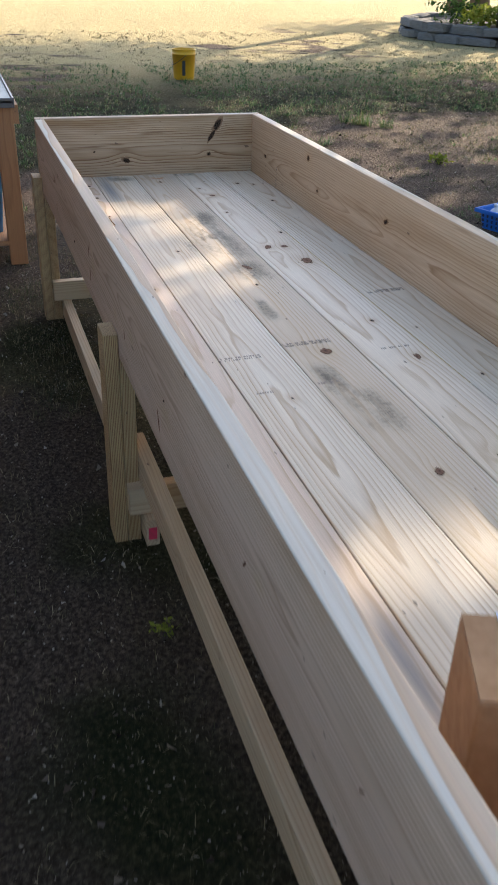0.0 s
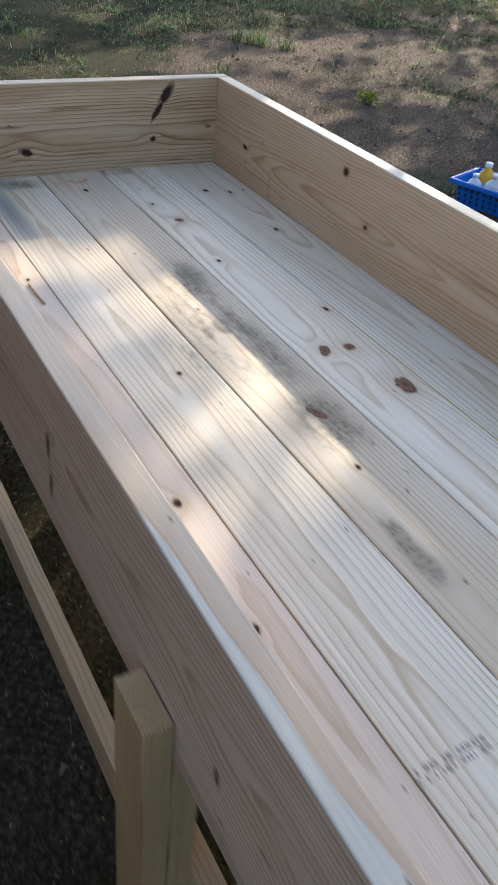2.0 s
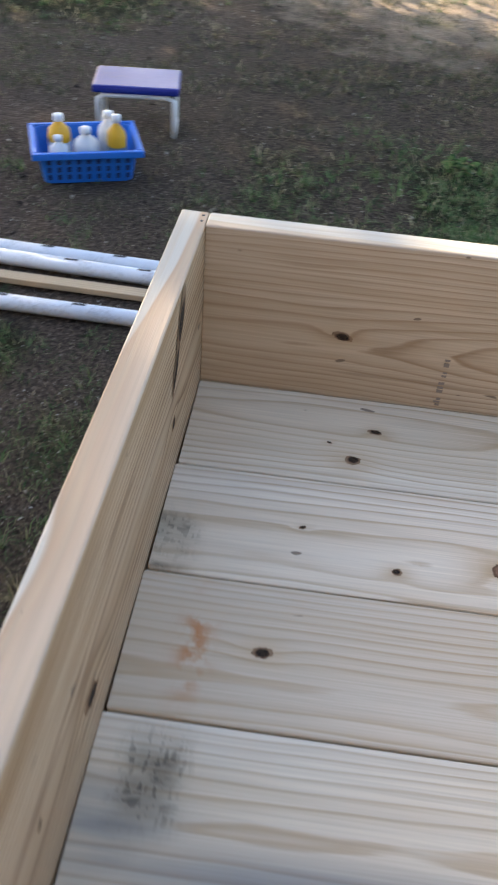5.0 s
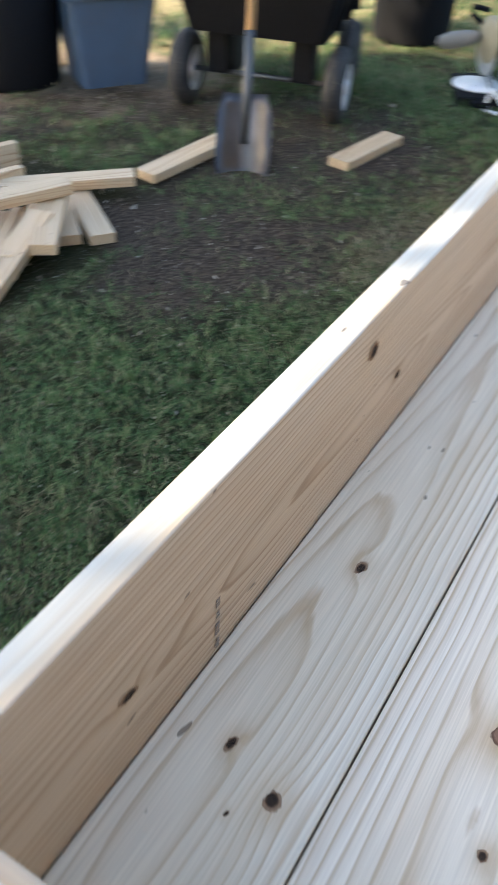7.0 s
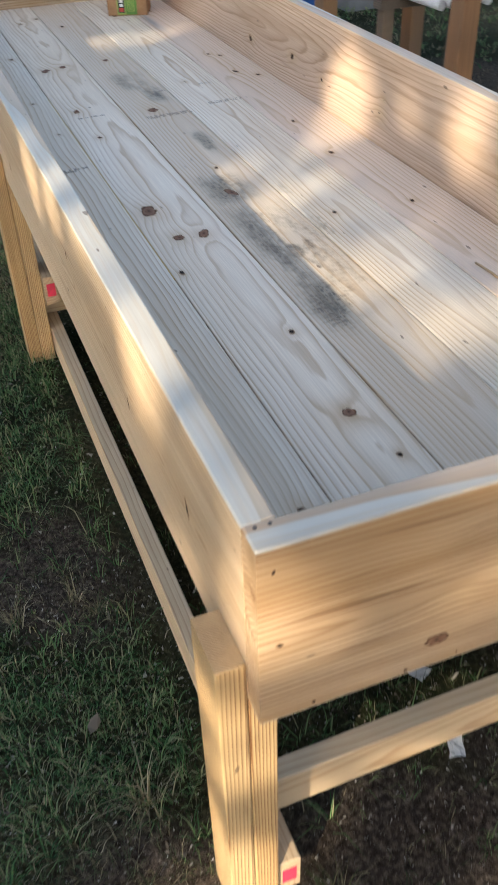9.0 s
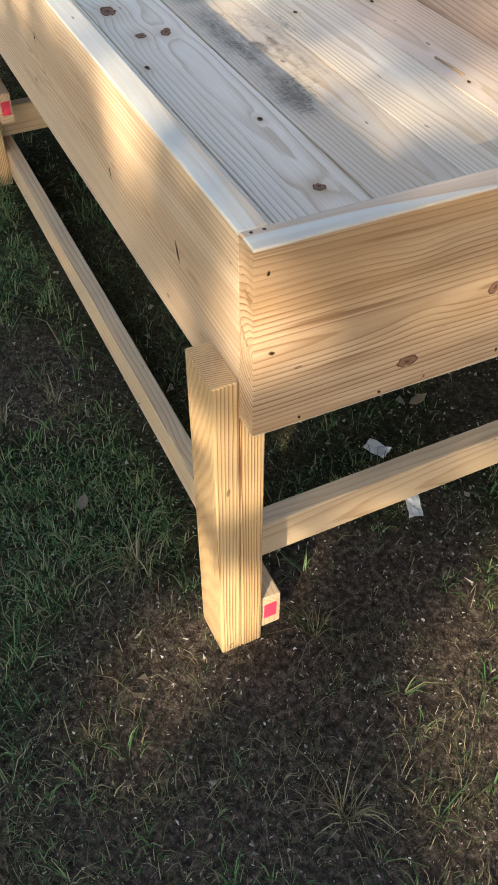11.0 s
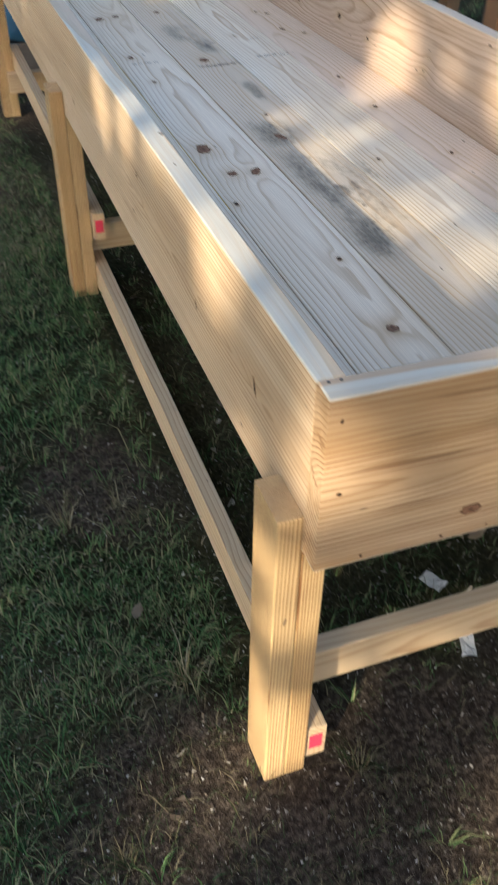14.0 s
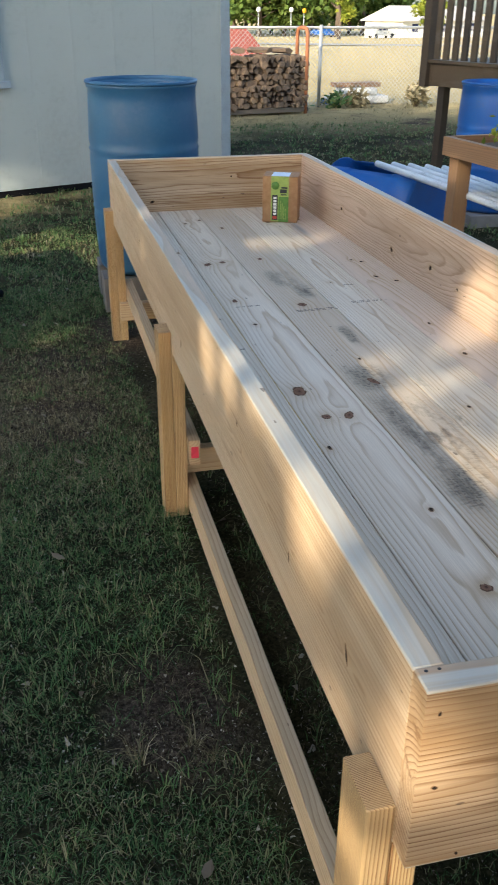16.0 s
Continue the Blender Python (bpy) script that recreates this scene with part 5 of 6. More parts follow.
def shovel():
    s = thing("shovel", look((-2.83, -1.39, 0.0), (-3.28, -1.62, 1.35)) @ pose(0, 0, 0, 0, 180, 0) , "square steel shovel with a wooden handle, stuck in the ground", "shovel")
    bm = bmesh.new()
    g = {}
    for i in range(7):
        for j in range(9):
            x, z = -0.110 + i * 0.0367, -0.03 + j * 0.04
            w = 1 - 0.10 * (j < 1) - 0.12 * max(0, j - 6)
            g[i, j] = bm.verts.new((x * w, 0.05 * (2 * x / 0.22) ** 2 + 0.012 * math.sin(j / 8 * 3.1), z))
    for i in range(6):
        for j in range(8):
            bm.faces.new((g[i, j], g[i + 1, j], g[i + 1, j + 1], g[i, j + 1])).smooth = True
    bmesh.ops.solidify(bm, geom=bm.faces[:], thickness=0.003)
    part("blade", bm, M["steel"], s)
    part("socket", tube([(0, 0.006, 0.10), (0, 0.006, 0.30), (0, 0.0, 0.52)], 0.021, 12, 0.95), M["dark_steel"], s)
    part("handle", tube([(0, 0.0, 0.50), (0, 0, 1.0), (0, 0, 1.42)], 0.019, 12), M["ash_handle"], s)


shovel()


def miter_saw():
    s = thing("miter_saw", pose(-4.32, -0.92, 0, 0, 0, 25) @ Matrix.Scale(0.82, 4), "grey and tan miter saw standing on the grass", "saw")
    part("base", joined(box(-0.24, 0.24, -0.14, 0.14, 0.02, 0.07, 0.012), box(-0.30, 0.30, -0.05, 0.05, 0.03, 0.06, 0.008)), M["black_plastic"], s)
    for x in (-0.2, 0.2):
        part("foot", box(x - 0.03, x + 0.03, -0.15, 0.15, 0.0, 0.021, 0.004), M["rubber"], s)
    part("turntable", lathe([(0, 0.07), (0.15, 0.07), (0.15, 0.085), (0, 0.085)], 24), M["white_metal"], s, "pale metal turntable")
    part("fence", joined(box(-0.24, -0.02, 0.06, 0.08, 0.085, 0.14, 0.005), box(0.02, 0.24, 0.06, 0.08, 0.085, 0.14, 0.005)), M["saw_blue"], s)
    part("arm", tube([(-0.06, 0.16, 0.08), (-0.06, 0.18, 0.22), (-0.03, 0.10, 0.32)], 0.03, 10), M["saw_blue"], s)
    bl = part("blade", lathe([(0, -0.001), (0.125, -0.001), (0.125, 0.001), (0, 0.001)], 40, "x"), M["zinc"], s)
    bl.matrix_basis = pose(0, 0.02, 0.26, 0, 0, -70)
    gd = part("guard", lathe([(0, -0.025), (0.115, -0.025), (0.13, -0.015), (0.13, 0.015), (0.115, 0.025), (0, 0.025)], 30, "x"), M["saw_tan"], s, "tan blade guard")
    gd.matrix_basis = pose(0.0, 0.03, 0.335, 0, 0, -70)
    mo = part("motor", lathe([(0, 0), (0.05, 0), (0.055, 0.02), (0.055, 0.13), (0.045, 0.15), (0, 0.15)], 20, "x"), M["black_plastic"], s)
    mo.matrix_basis = pose(0.0, 0.08, 0.30, 0, 0, 20)
    part("grip", tube([(0, -0.04, 0.42), (-0.03, -0.10, 0.46), (-0.05, -0.10, 0.50), (-0.06, 0.0, 0.48)], 0.016, 8), M["black_plastic"], s)
    bag = part("dust_bag", lathe([(0, 0), (0.03, 0.02), (0.045, 0.08), (0.05, 0.18), (0.035, 0.25), (0, 0.27)], 16), coated("grey_cloth", (0.22, 0.20, 0.17), 0.9), s)
    bag.matrix_basis = pose(-0.06, -0.02, 0.34, 105, 0, -10)
    wing = [Vector(p) for p in ((0.27, 0.02, 0.013), (0.37, 0.17, 0.013), (0.28, 0.05, 0.14))]
    part("wing", joined(*[tube([a, b], 0.013, 6) for a, b in zip(wing, wing[1:] + wing[:1])], tube([(0.22, 0.04, 0.045), (0.28, 0.05, 0.03)], 0.012, 6)), M["white_metal"], s, "white triangular extension wing")
    part("wing_knob", joined(tube([(0.12, 0.12, 0.045), (0.12, 0.30, 0.045)], 0.012, 8), tube([(0.12, 0.30, 0.045), (0.12, 0.38, 0.045)], 0.026, 12)), M["black_plastic"], s)


M["saw_tan"] = coated("tan_saw_guard", (0.33, 0.28, 0.18), 0.5)
miter_saw()
lf = [(-0.455, -0.165), (-0.42, 0.62), (-1.3, 1.35), (-2.0, 1.6), (-1.0, 1.5), (-2.9, 1.4), (-2.5, 1.75), (-1.6, -0.4), (-2.2, -0.3), (0.2, 0.7)]
for i, (x, y) in enumerate(lf):
    bm = bmesh.new()
    r = random.Random(i)
    vs = [bm.verts.new((px * 0.022, py * 0.022, 0.006 * abs(px) + 0.004)) for px, py in ((-1.2, 0), (-.4, .5), (.5, .45), (1.1, 0), (.4, -.5), (-.5, -.4))]
    bm.faces.new(vs)
    bmesh.ops.solidify(bm, geom=bm.faces[:], thickness=0.0006)
    o = part("fallen_leaf", bm, coated("dead_leaf", (0.32, 0.25, 0.17), 0.8) if i == 0 else bpy.data.materials["dead_leaf"], None)
    o.matrix_basis = pose(x, y, 0.022, r.uniform(-15, 15), r.uniform(-15, 15), r.uniform(0, 360))
    tagged(o, "curled pale brown fallen leaf on the ground", "leaf", "fallen leaves")
for i, (x, y, rz) in enumerate(((-0.333, 0.46, 30), (-0.16, 0.444, -20))):
    bm = bmesh.new()
    g = {}
    rr = random.Random(60 + i)
    for a in range(5):
        for b in range(4):
            g[a, b] = bm.verts.new(((a - 2) * 0.013 + rr.uniform(-.002, .002), (b - 1.5) * 0.010 + rr.uniform(-.002, .002), rr.uniform(0.002, 0.012)))
    for a in range(4):
        for b in range(3):
            bm.faces.new((g[a, b], g[a + 1, b], g[a + 1, b + 1], g[a, b + 1]))
    bmesh.ops.solidify(bm, geom=bm.faces[:], thickness=0.0006)
    pw = part("paper_scrap", bm, M["white"], None)
    pw.matrix_basis = pose(x, y, 0.018, 8, 5, rz)
    tagged(pw, "crumpled white paper scrap on the grass", "paper")

# ---- shed, drum and distance behind the near end ----


def shed():
    a = math.degrees(math.atan2(2.246, -0.843))
    s = thing("shed", pose(-8.2, 1.6, 0, 0, 0, a), "pale grey-green painted metal shed with a corner trim", "shed")
    # local x runs on past the corner, the wall faces local -y... built along -x from the corner
    W0 = 3.9
    wall = part("wall", box(-W0, 0, 0, 0.08, 0.06, 2.3), M["shed"], s)
    for i in range(10):
        part("seam", box(-0.4 * i - 0.408, -0.4 * i - 0.40, -0.003, 0.001, 0.06, 2.3, 0.002), M["shed"], wall)
    part("side_wall", box(-0.081, -0.001, 0.081, 2.2, 0.06, 1.86), M["shed"], s)
    part("back_wall", box(-W0, 0, 2.2, 2.28, 0.06, 1.86), M["shed"], s)
    part("end_wall", box(-W0, -W0 + 0.08, 0.081, 2.2, 0.06, 1.86), M["shed"], s)
    part("corner_trim", joined(box(-0.09, 0.012, -0.014, -0.001, 0.0, 2.3, 0.003), box(0.001, 0.014, 0.0, 0.09, 0.0, 2.3, 0.003)), M["shed_trim"], s)
    # solid black strip paints the shade of the gap below the wall
    part("sill", box(-W0, -0.0, 0.012, 0.075, 0.0, 0.059), M["black_plastic"], s, "black strip standing in for the shaded gap under the wall")
    roof = bmesh.new()
    roof.faces.new([roof.verts.new(p) for p in ((-W0 - .2, -.2, 2.42), (.2, -.2, 2.42), (.2, 2.4, 1.86), (-W0 - .2, 2.4, 1.86))])
    bmesh.ops.solidify(roof, geom=roof.faces[:], thickness=-0.05)
    part("roof", roof, M["saw_blue"], s)
    for x in (-0.04, -W0 + 0.04):
        gable = bmesh.new()
        gable.faces.new([gable.verts.new((x, y, z)) for y, z in ((0.09, 1.865), (2.2, 1.865), (0.09, 2.33))])
        bmesh.ops.solidify(gable, geom=gable.faces[:], thickness=0.04)
        part("gable", gable, M["shed"], s)
    w = part("window", joined(box(-2.97, -2.90, -0.03, -0.007, 0.96, 2.0, 0.004), box(-2.33, -2.25, -0.03, -0.007, 0.96, 2.0, 0.004), box(-2.90, -2.33, -0.03, -0.007, 1.92, 2.0, 0.004), box(-2.90, -2.33, -0.028, -0.007, 1.45, 1.49, 0.003)), M["shed_trim"], s)
    part("sill", box(-3.01, -2.21, -0.05, -0.007, 0.90, 0.958, 0.005), M["shed_trim"], w)
    k = Nodes("window_glass")
    k.b.inputs["Transmission Weight"].default_value = 0.0
    part("pane", box(-2.90, -2.33, -0.012, -0.0075, 0.96, 1.92), k.done((0.03, 0.04, 0.045), 0.05), w)


shed()


def drum_profile(r, h):
    return [(0, 0.0), (r * .88, 0.0), (r * .93, .02), (r * .95, .05), (r * .97, h * .12), (r, h * .30), (r * .985, h * .335), (r * 1.005, h * .35), (r * .985, h * .365), (r, h * .40), (r, h * .62),
            (r * .985, h * .645), (r * 1.005, h * .66), (r * .985, h * .675), (r, h * .71), (r * .97, h * .90), (r * .96, h * .965), (r * .985, h * .975), (r * .985, h * .995), (r * .94, h), (r * .93, h * .97), (r * .96, h * .90), (r * .97, h * .30), (0, h * .28)]


dr = thing("plastic_drum", pose(-4.22, 0.25, 0.20), "tall open blue plastic drum standing on concrete blocks", "drum")
part("body", lathe(drum_profile(0.295, 0.975), 48), M["blue_drum"], dr)
part("rim", lathe([(0.276, 0.962), (0.294, 0.964), (0.297, 0.972), (0.294, 0.980), (0.278, 0.981), (0.275, 0.972), (0.276, 0.962)], 48), M["blue_drum"], dr, "worn pale rim")
M["concrete"] = coated("concrete_block", (0.18, 0.17, 0.16), 0.9, vary=0.5, scale=12, bump=0.5)
for x, y, rz in ((-4.08, 0.16, 90), (-4.08, 0.56, 90), (-4.38, 0.16, 90), (-4.38, 0.56, 90)):
    b = thing("concrete_block", pose(x, y, 0, 0, 0, rz), "grey concrete block under the blue drum", "block", "blocks under the drum")
    part("body", joined(box(-.195, .195, -.095, -.06, 0, .19, .004), box(-.195, .195, .06, .095, 0, .19, .004), box(-.195, -.155, -.06, .06, 0, .19, .002), box(.155, .195, -.06, .06, 0, .19, .002), box(-.02, .02, -.06, .06, 0, .19, .002)), M["concrete"], b)


def second_bed():
    b = thing("planter_table", pose(-3.96, 1.935, 0, 0, 0, 6), "older brown wooden planter table with soil and a seedling", "planter table")
    for x in (0.045, 1.15):
        for y in (0.045, 0.62):
            leg = put("leg", lumber(0.79, 0.089, 0.089, 0.03, rnd=random.Random(int(30 * x + 9 * y))), M["redwood_old"], b)
            leg.matrix_basis = pose(x, y, 0.395, 0, -90, 0)
    for y in (-0.022, 0.685):
        r = put("side_board", lumber(1.24, 0.10, T, 0.03, rnd=random.Random(4)), M["redwood_old"], b)
        r.matrix_basis = pose(0.60, y, 0.835, 90, 0, 0)
    for x in (-0.002, 1.19):
        r = put("end_board", lumber(0.665, 0.10, T, 0.03, rnd=random.Random(6)), M["redwood_old"], b)
        r.matrix_basis = pose(x, 0.332, 0.835) @ pose(0, 0, 0, 90, 0, 90)
    part("soil", box(0.02, 1.17, 0.0, 0.66, 0.792, 0.845, 0.01), M["bark"], b)
    shrub("seedling", -3.76, 2.20, 0.845, 0.10, 0.13, 120, 31, M["leaf_light"], "green seedling in the planter table", 0.022)
    st = part("tray", box(0.30, 0.75, 0.16, 0.5, 0.848, 0.90, 0.01), M["white_metal"], None)
    st.matrix_basis = b.matrix_basis
    st.name = "seed_tray"
    tagged(st, "white plastic seed tray on the planter table", "tray")


M["redwood_old"] = pine("brown_stained_wood", (0.30, 0.17, 0.09), (0.26, 0.14, 0.07), (0.13, 0.06, 0.03), contrast=0.7)
second_bed()
for x, y, lab in ((-5.66, 3.15, "upright bright blue plastic drum beside the planter table"),):
    o = thing("plastic_drum", pose(x, y, 0.105), lab, "drum")
    part("body", lathe(drum_profile(0.30, 0.92), 40), M["blue_bright"], o)
    part("rim", lathe([(0.281, 0.908), (0.299, 0.910), (0.302, 0.917), (0.299, 0.925), (0.283, 0.926), (0.281, 0.908)], 40), M["blue_bright"], o)
    b = thing("concrete_block", pose(x, y, 0), "grey concrete block under a blue drum", "block")
    part("body", box(-.28, .28, -.28, .28, 0, .10, .006), M["concrete"], b)


def trough():
    o = thing("cut_drum", pose(-5.02, 1.98, 0.295, 0, 0, 35), "blue plastic drum lying on its side, cut open on top", "drum")
    bm = bmesh.new()
    n, prof = 36, [(-.36, .26), (-.34, .285), (-.18, .29), (-.16, .28), (.16, .28), (.18, .29), (.34, .285), (.36, .26)]
    rings = []
    for x, r in prof:
        rings.append([bm.verts.new((x, r * math.cos(a), r * math.sin(a))) for a in [math.tau * i / n for i in range(n)]])
    for j in range(len(prof) - 1):
        for i in range(n):
            a = 360 * (i + .5) / n
            if 1 <= j <= 5 and 55 < a < 125:
                continue
            bm.faces.new((rings[j][i], rings[j][(i + 1) % n], rings[j + 1][(i + 1) % n], rings[j + 1][i])).smooth = True
    bm.faces.new(rings[0])
    bm.faces.new(rings[-1][::-1])
    bmesh.ops.recalc_face_normals(bm, faces=bm.faces)
    bmesh.ops.solidify(bm, geom=bm.faces[:], thickness=0.005)
    part("body", bm, M["blue_bright"], o)
    for x in (-.3, .3):
        c = part("cradle", box(x - .04, x + .04, -.22, .22, -.295, -.23, .005), M["old_wood"], o)
    part("tape", box(-.36, -.26, -.26, -.20, .14, .22, .003), M["white"], o)
    for i in range(5):
        p = part("pvc_pipe", tube([(-5.02 + .07 * i, 1.93 + .09 * i, .575), (-4.2 + .05 * i, 2.02 + .075 * i, .57), (-3.0, 2.10 + .06 * i, .565)], .021, 12), M["pvc"], None)
        tagged(p, "white plastic pipe lying across the cut drum", "pipe", "white pipes on the drum")
    sp = thing("pipe_stand", pose(-3.35, 2.22, 0), "rough dark wooden trestle under the white pipes", "trestle")
    part("top", box(-.04, .04, -.25, .25, .50, .545, .004), M["old_wood"], sp)
    for y in (-.2, .2):
        part("leg", box(-.03, .03, y - .03, y + .03, 0, .50, .004), M["old_wood"], sp)


trough()


def deck():
    d = thing("wooden_deck", pose(-8.11, 3.71, 0, 0, 0, 19), "weathered dark wooden deck with a slatted railing", "deck")
    part("fascia", box(0.0, 3.2, 0.0, 0.04, 0.81, 1.02, 0.004), M["deck_wood"], d)
    part("side_fascia", box(-0.04, 0.0, 0.0, 3.0, 0.81, 1.02, 0.004), M["deck_wood"], d)
    for i in range(21):
        q = part("deck_board", box(-0.06, 3.2, -0.03 + i * 0.145, 0.11 + i * 0.145, 1.023, 1.055, 0.003, 1), M["deck_wood"], d)
    part("corner_post", box(-0.135, -0.042, -0.05, 0.05, 0.80, 2.10, 0.004), M["deck_wood"], d)
    for x in (0.10, 1.6, 3.0):
        for y in (0.09, 2.6):
            part("support_post", box(x - 0.045, x + 0.045, y - 0.045, y + 0.045, 0, 0.81, 0.004), M["deck_wood"], d)
    part("hand_rail", box(-0.05, 3.2, -0.03, 0.06, 1.98, 2.02, 0.004), M["deck_wood"], d)
    for i in range(24):
        q = part("baluster", box(0.03 + i * 0.125, 0.07 + i * 0.125 + 0.03, -0.035, -0.002, 1.06, 1.98, 0.003, 1), M["deck_wood"], d)


def shade_wall():
    """Unseen plain wall, added to block sky light; it darkens and closes the yard on that side."""
    tagged(put("wall_house", bpy.data.meshes.new("wall_house"), coated("brown_shade_wall", (0.085, 0.072, 0.07), 0.8, scale=1.5)), "plain brown unseen wall, added to block sky light", "wall", kind="structure")
    b = box(-2.6, 9.0, 2.6, 2.9, 0, 3.3, 0.01)
    me = bpy.data.objects["wall_house"].data
    b.to_mesh(me)
    b.free()


# weathered tone, darkened further for the shade the deck stands in
M["deck_wood"] = pine("weathered_deck_wood", (0.040, 0.032, 0.026), (0.030, 0.023, 0.019), (0.016, 0.012, 0.010), stain=0.5)
deck()
shade_wall()


def woodpile():
    w = thing("firewood_rack", pose(-13.55, 3.98, 0, 0, 0, 103), "rusty pipe rack stacked with split firewood", "firewood rack")
    # local x runs along the stack towards +Y of the yard, the cut ends face the planter
    for x in (0.0, -2.6):
        part("hoop", tube([(x, .16, 0), (x, .16, 1.14), (x, .13, 1.22), (x, .06, 1.24), (x, -.06, 1.24), (x, -.13, 1.22), (x, -.16, 1.14), (x, -.16, 0)], .03, 8), M["rust"], w)
    for y in (-.14, .14):
        part("base_rail", box(-2.65, .05, y - .03, y + .03, .03, .10, .004), M["old_wood"], w)
    k = Nodes("split_wood")
    co, rnd = k.coord(), k.random()
    n = k.noise(k.scaled(co, 30, 30, 6), 1.0, 4.0)
    col = k.mix(k.ramp(n, (0.35, 0.0), (0.65, 1.0)), (0.06, 0.04, 0.028), (0.36, 0.25, 0.16))
    col = k.mix(k.math("MULTIPLY", rnd, 0.6), col, (0.06, 0.042, 0.032))
    k.bump(n, 0.6, 0.004)
    wood = k.done(col, 0.9)
    rr = random.Random(3)
    protos = []
    for s in range(7):
        bm = bmesh.new()
        m = rr.choice((3, 3, 4, 4, 5))
        r0 = [(rr.uniform(.8, 1.15) * math.cos(i * math.tau / m + .3), rr.uniform(.75, 1.1) * math.sin(i * math.tau / m + .3)) for i in range(m)]
        a = [bm.verts.new((x, -1, z)) for x, z in r0]
        b = [bm.verts.new((x, 1, z)) for x, z in r0]
        for i in range(m):
            bm.faces.new((a[i], a[(i + 1) % m], b[(i + 1) % m], b[i]))
        bm.faces.new(a[::-1])
        bm.faces.new(b)
        bmesh.ops.recalc_face_normals(bm, faces=bm.faces)
        bevel(bm, .08, 1)
        me = bpy.data.meshes.new("log")
        bm.to_mesh(me)
        bm.free()
        me.materials.append(wood)
        protos.append(me)
    for row in range(9):
        for i in range(27):
            o = new("log", protos[rr.randrange(7)])
            o.parent = w
            sz = rr.uniform(.040, .078)
            o.matrix_basis = pose(-2.53 + i * .095 + .045 * (row % 2) + rr.uniform(-.015, .015), rr.uniform(-.05, .05), .145 + row * .083 + rr.uniform(-.01, .01), 0, rr.uniform(0, 360), rr.uniform(-5, 5)) @ Matrix.Diagonal((sz, rr.uniform(.17, .21), sz, 1))
    for i in range(6):
        o = new("log", protos[i])
        o.parent = w
        o.matrix_basis = pose(-2.2 + i * .36, 0, .915 + rr.uniform(-.01, .03), 0, rr.uniform(-10, 10), rr.uniform(-25, 25)) @ Matrix.Diagonal((.10, .20, .05, 1))


woodpile()


def fence():
    f = thing("chain_link_fence", pose(-14.25, 0, 0), "galvanised chain-link fence with pipe posts", "fence")
    h, y0, y1, s = 1.2, -3.0, 15.0, 0.075
    bms = []
    verts, faces = [], []
    count = int((y1 - y0) / s)
    for d in (1, -1):
        for i in range(-int(h / s), count + int(h / s)):
            a = y0 + i * s
            ya, za, yb, zb = (a, .03, a + h, .03 + h) if d > 0 else (a + h, .03, a, .03 + h)
            lo, hi = max(y0, min(ya, yb)), min(y1, max(ya, yb))
            if hi <= lo:
                continue
            fz = lambda y: za + (y - ya) / (yb - ya) * (zb - za)
            p, q = (lo, fz(lo)), (hi, fz(hi))
            base = len(verts)
            r = .0022
            for (yy, zz) in (p, q):
                verts += [(r + d * .002, yy, zz), (-r + d * .002, yy - r, zz + r * d), (-r + d * .002, yy + r, zz - r * d)]
            faces += [(base, base + 1, base + 4, base + 3), (base + 1, base + 2, base + 5, base + 4), (base + 2, base, base + 3, base + 5)]
    me = bpy.data.meshes.new("wire_mesh")
    me.from_pydata(verts, [], faces)
    put("wire_mesh", me, M["zinc"], f)
    part("top_rail", tube([(0, y0, 1.23), (0, y1, 1.23)], .021, 8), M["zinc"], f)
    for y in (-1.6, 1.4, 4.5, 7.5, 10.5, 13.5):
        part("post", tube([(.03, y, 0), (.03, y, 1.27)], .03, 10), M["zinc"], f)


fence()

sk = thing("sack_stack", pose(-14.75, 5.35, 0.0, 0, 0, 95), "white plastic sacks under a board behind the fence", "sacks")
for i, (x, z) in enumerate(((-.2, .0), (.25, .0), (.02, .13))):
    b = box(x - .33, x + .33, -.2, .2, z + .01, z + .14, .05, 3)
    part("sack", b, M["white"], sk)
part("board", box(-.42, .42, -.15, .15, .28, .35, .004), M["redwood_old"], sk)
part("tarp", box(-.55, -.34, -.25, .25, .0, .08, .02), M["blue_bright"], sk, "folded blue plastic sheet")
shrub("weed", -14.1, 5.1, 0, .25, .35, 160, 41, M["straw"], "dry weeds along the fence", .07)
shrub("weed", -14.0, 6.2, 0, .30, .30, 120, 42, M["straw"], "dry weeds along the fence", .07)
shrub("weed", -14.0, 4.7, 0, .2, .3, 120, 43, M["grass"], "green weeds along the fence", .06)


def far(px_dir, d, z=None):
    """A place d metres out from the planter's far corner along a plan direction, on the falling field."""
    x, y = 0.62 + px_dir[0] * d, -0.35 + px_dir[1] * d
    return x, y, (-0.021 * min(150, max(0, -x - 16)) if z is None else z)


x, y, z = far((-0.9810, 0.1940), 24)
tp = thing("covered_trailer", pose(x, y, z - .02, 0, 0, 20), "trailer under a faded red fabric cover", "trailer")
bm = bmesh.new()
prof = [(-1.0, 0), (-1.05, .75), (-.55, 1.25), (.35, 1.28), (.95, .7), (1.0, 0)]
fa = [bm.verts.new((-1.3, a, b)) for a, b in prof]
fb = [bm.verts.new((1.3, a * .95, b)) for a, b in prof]
for i in range(5):
    bm.faces.new((fa[i], fa[i + 1], fb[i + 1], fb[i]))
bm.faces.new(fa[::-1])
bm.faces.new(fb)
bmesh.ops.recalc_face_normals(bm, faces=bm.faces)
bevel(bm, .05, 2)
part("cover", bm, coated("faded_red_fabric", (0.36, 0.09, 0.07), 0.85), tp)

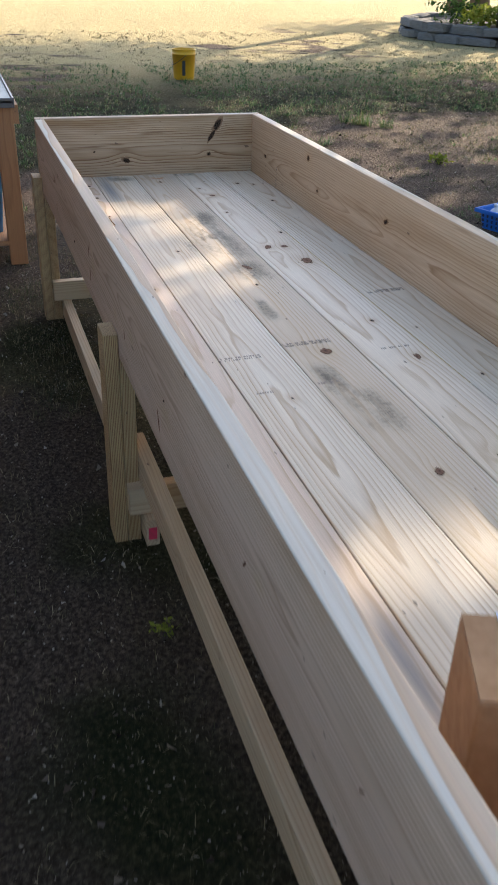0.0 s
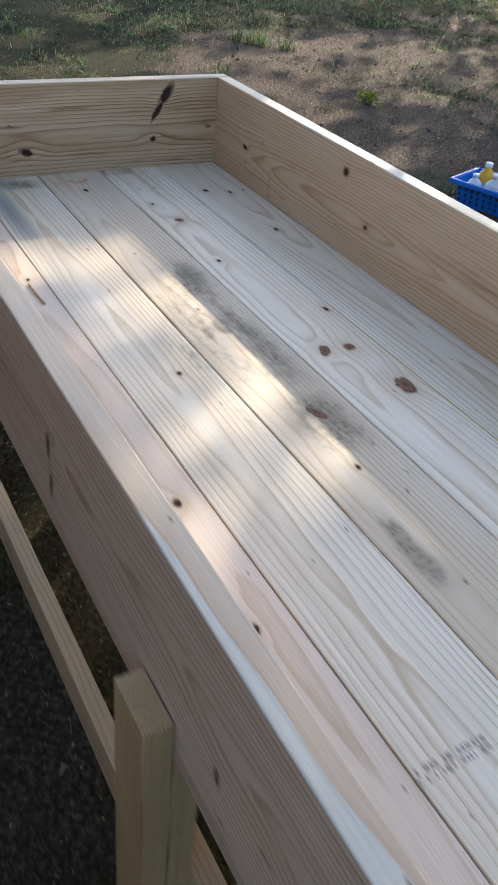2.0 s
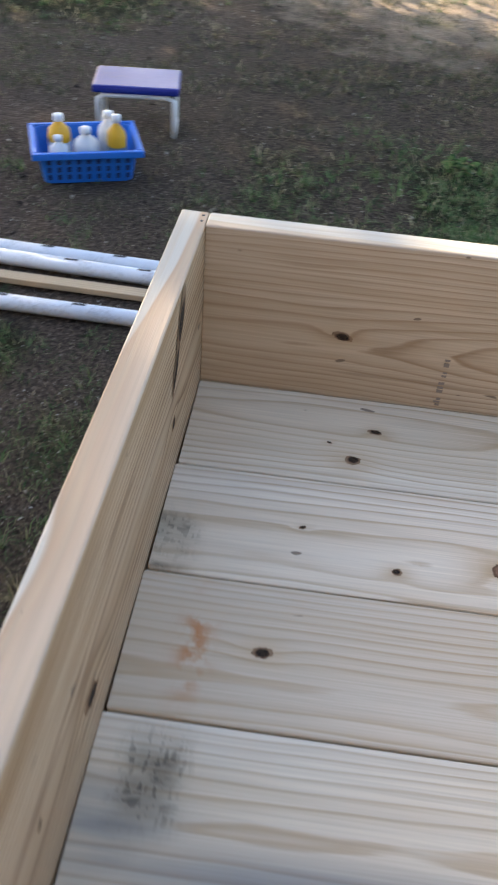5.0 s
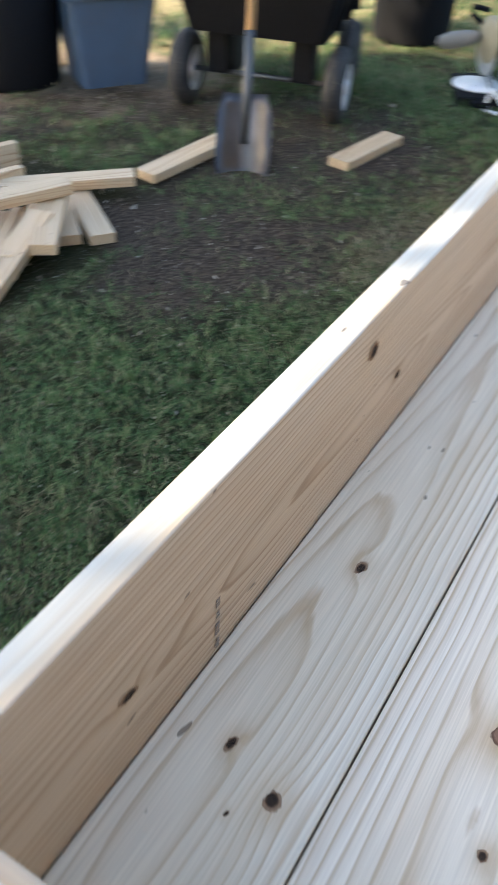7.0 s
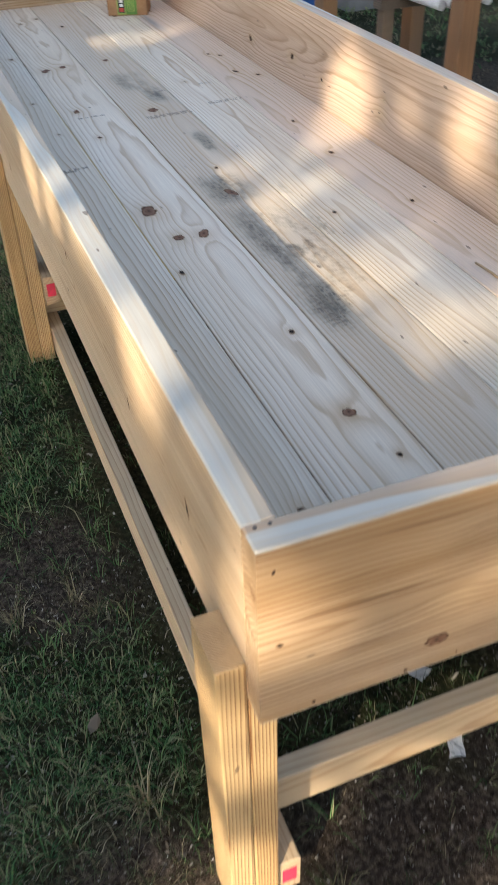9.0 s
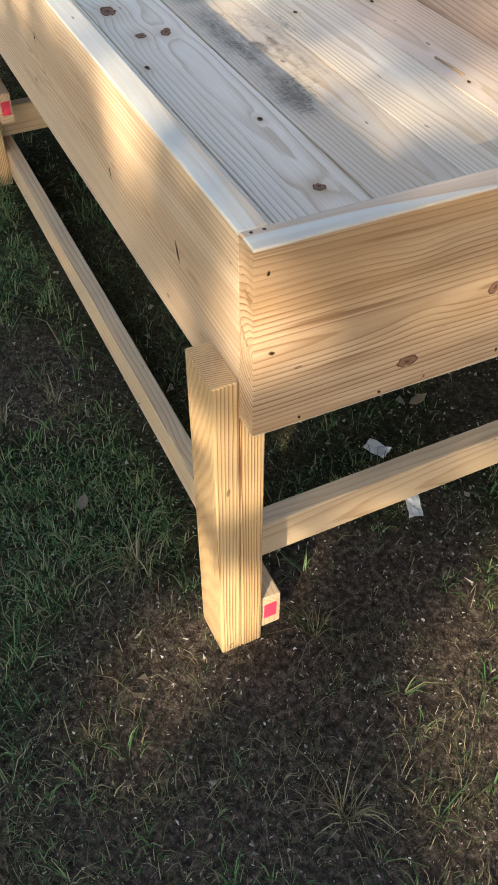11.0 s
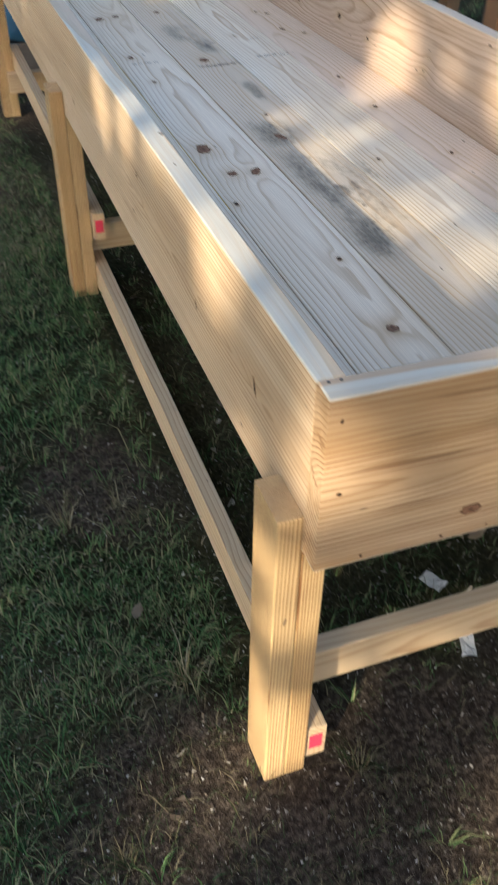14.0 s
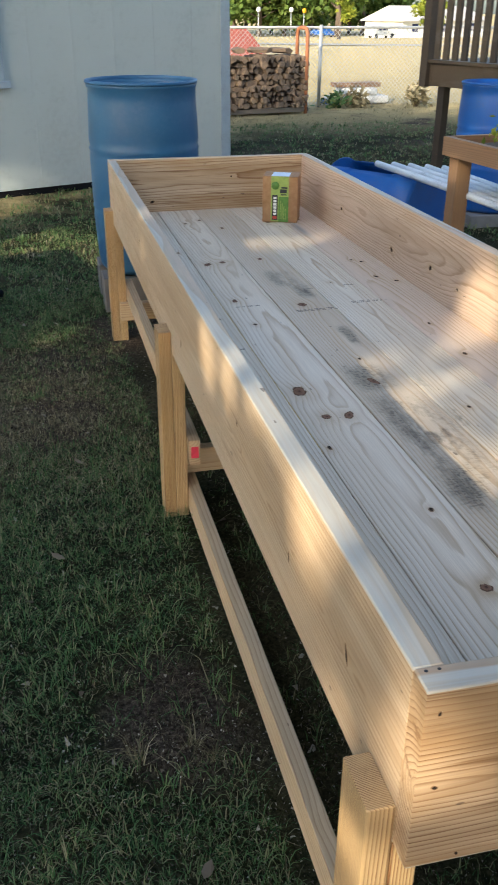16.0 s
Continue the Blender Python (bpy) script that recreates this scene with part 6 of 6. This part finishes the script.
# road across the field
k = Nodes("pale_road")
n = k.noise(k.coord(), 1.2, 5.0)
k.done(k.ramp(n, (0.3, (0.30, 0.28, 0.25)), (0.7, (0.42, 0.40, 0.36))), 0.9)
x0, y0, z0 = far((-0.9788, 0.205), 84)
x1, y1, z1 = far((-0.9133, 0.4073), 74)
rd = bmesh.new()
dv = Vector((x1 - x0, y1 - y0)).normalized()
nv = Vector((-dv.y, dv.x))
vs = []
for s in (-80, 0, 20, 100):
    for t in (-3.5, 3.5):
        px, py = x0 + dv.x * s + nv.x * t, y0 + dv.y * s + nv.y * t
        vs.append(rd.verts.new((px, py, -0.021 * min(150, max(0, -px - 16)) + .05)))
for i in range(3):
    rd.faces.new((vs[2 * i], vs[2 * i + 1], vs[2 * i + 3], vs[2 * i + 2]))
bmesh.ops.recalc_face_normals(rd, faces=rd.faces)
tagged(part("road", rd, k.mat, None), "pale sunlit road across the field", "road", kind="structure")


def house():
    x, y, z = far((-0.9114, 0.4115), 150)
    h = thing("house", pose(x, y, z, 0, 0, 112), "white single-storey house with a pale shingle roof, far off", "house")
    part("wall", box(-9, 9, -4, 4, 0, 2.5), M["white"], h)
    rf = bmesh.new()
    p = [rf.verts.new(c) for c in ((-9.6, -4.6, 2.4), (9.6, -4.6, 2.4), (8.2, 0, 4.4), (-8.2, 0, 4.4), (9.6, 4.6, 2.4), (-9.6, 4.6, 2.4))]
    rf.faces.new((p[0], p[1], p[2], p[3]))
    rf.faces.new((p[3], p[2], p[4], p[5]))
    rf.faces.new((p[0], p[3], p[5]))
    rf.faces.new((p[1], p[4], p[2]))
    bmesh.ops.recalc_face_normals(rf, faces=rf.faces)
    bmesh.ops.solidify(rf, geom=rf.faces[:], thickness=.1)
    part("roof", rf, coated("pale_shingles", (0.52, 0.49, 0.46), 0.9), h)
    part("chimney", box(1.2, 2.2, -.5, .5, 3.9, 5.6), M["white"], h)
    for i in range(5):
        w = part("window", box(-7 + i * 3.2, -5.8 + i * 3.2, -4.06, -4.001, .9, 2.0), M["clear_blue"], h)
    part("door", box(-1.3, -.4, -4.06, -4.002, 0, 2.0), M["redwood_old"], h)


house()


def car(d, dist, mat, rz, label):
    x, y, z = far(d, dist)
    c = thing("car", pose(x, y, z, 0, 0, rz), label, "car")
    bm = bmesh.new()
    prof = [(-2.1, .35), (-2.1, .85), (-1.6, .95), (-1.1, 1.42), (.6, 1.45), (1.2, .98), (2.05, .85), (2.1, .35)]
    a = [bm.verts.new((p, -.85, q)) for p, q in prof]
    b = [bm.verts.new((p, .85, q)) for p, q in prof]
    for i in range(8):
        bm.faces.new((a[i], a[(i + 1) % 8], b[(i + 1) % 8], b[i]))
    bm.faces.new(a[::-1])
    bm.faces.new(b)
    bmesh.ops.recalc_face_normals(bm, faces=bm.faces)
    bevel(bm, .08, 2)
    part("body", bm, mat, c)
    part("window", box(-1.0, .55, -.86, .86, 1.0, 1.32, .02), M["clear_blue"], c)
    for px in (-1.3, 1.3):
        for py in (-.8, .8):
            part("wheel", lathe([(0, -.1), (.3, -.1), (.32, 0), (.3, .1), (0, .1)], 18, "y"), M["rubber"], c).matrix_basis = pose(px, py, .32)


car((-0.9290, 0.370), 135, M["white_metal"], 100, "white car parked before a far house")
car((-0.9500, 0.3120), 150, M["blue_bright"], 20, "blue car parked far off by the road")
car((-0.9870, 0.160), 140, M["white_metal"], 20, "white car parked far off by the road")
for d, dist, m in (((-0.9690, 0.247), 110, "white"), ((-0.9600, 0.280), 112, "white"), ((-0.9560, 0.293), 118, "yellow")):
    x, y, z = far(d, dist)
    s = thing("road_sign", pose(x, y, z, 0, 0, 17), "small road sign on a post, far off", "sign")
    part("post", tube([(0, 0, 0), (0, 0, 3.0)], .05, 6), M["zinc"], s)
    part("plate", lathe([(0, -.02), (.30, -.02), (.30, .02), (0, .02)], 8, "x"), M[m], s).matrix_basis = pose(.08, 0, 3.2)

rr = random.Random(77)
for i in range(30):
    a = radians(158 + i * 0.78)
    d = 158 + rr.uniform(0, 40)
    x, y = 0.62 + d * math.cos(a), d * math.sin(a)
    tree("far_tree", x, y, rr.uniform(9, 15), rr.uniform(4.5, 6.5), 100 + i, 0.6, 1500, "leafy green tree in the far tree line", M["leaf_light"] if i in (9, 22) else M["leaf_far"], 0.10, 1.25).location.z = -0.021 * 150
for i, (d, dist) in enumerate((((-0.9445, 0.3284), 120), ((-0.9100, 0.4146), 128))):
    x, y, z = far(d, dist)
    tree("far_tree", x, y, 5.5 + 2 * (i == 0), 2.2, 140 + i, 0.35, 700, "rounded yellow-green tree across the road", M["leaf_light"], 0.2).location.z = z
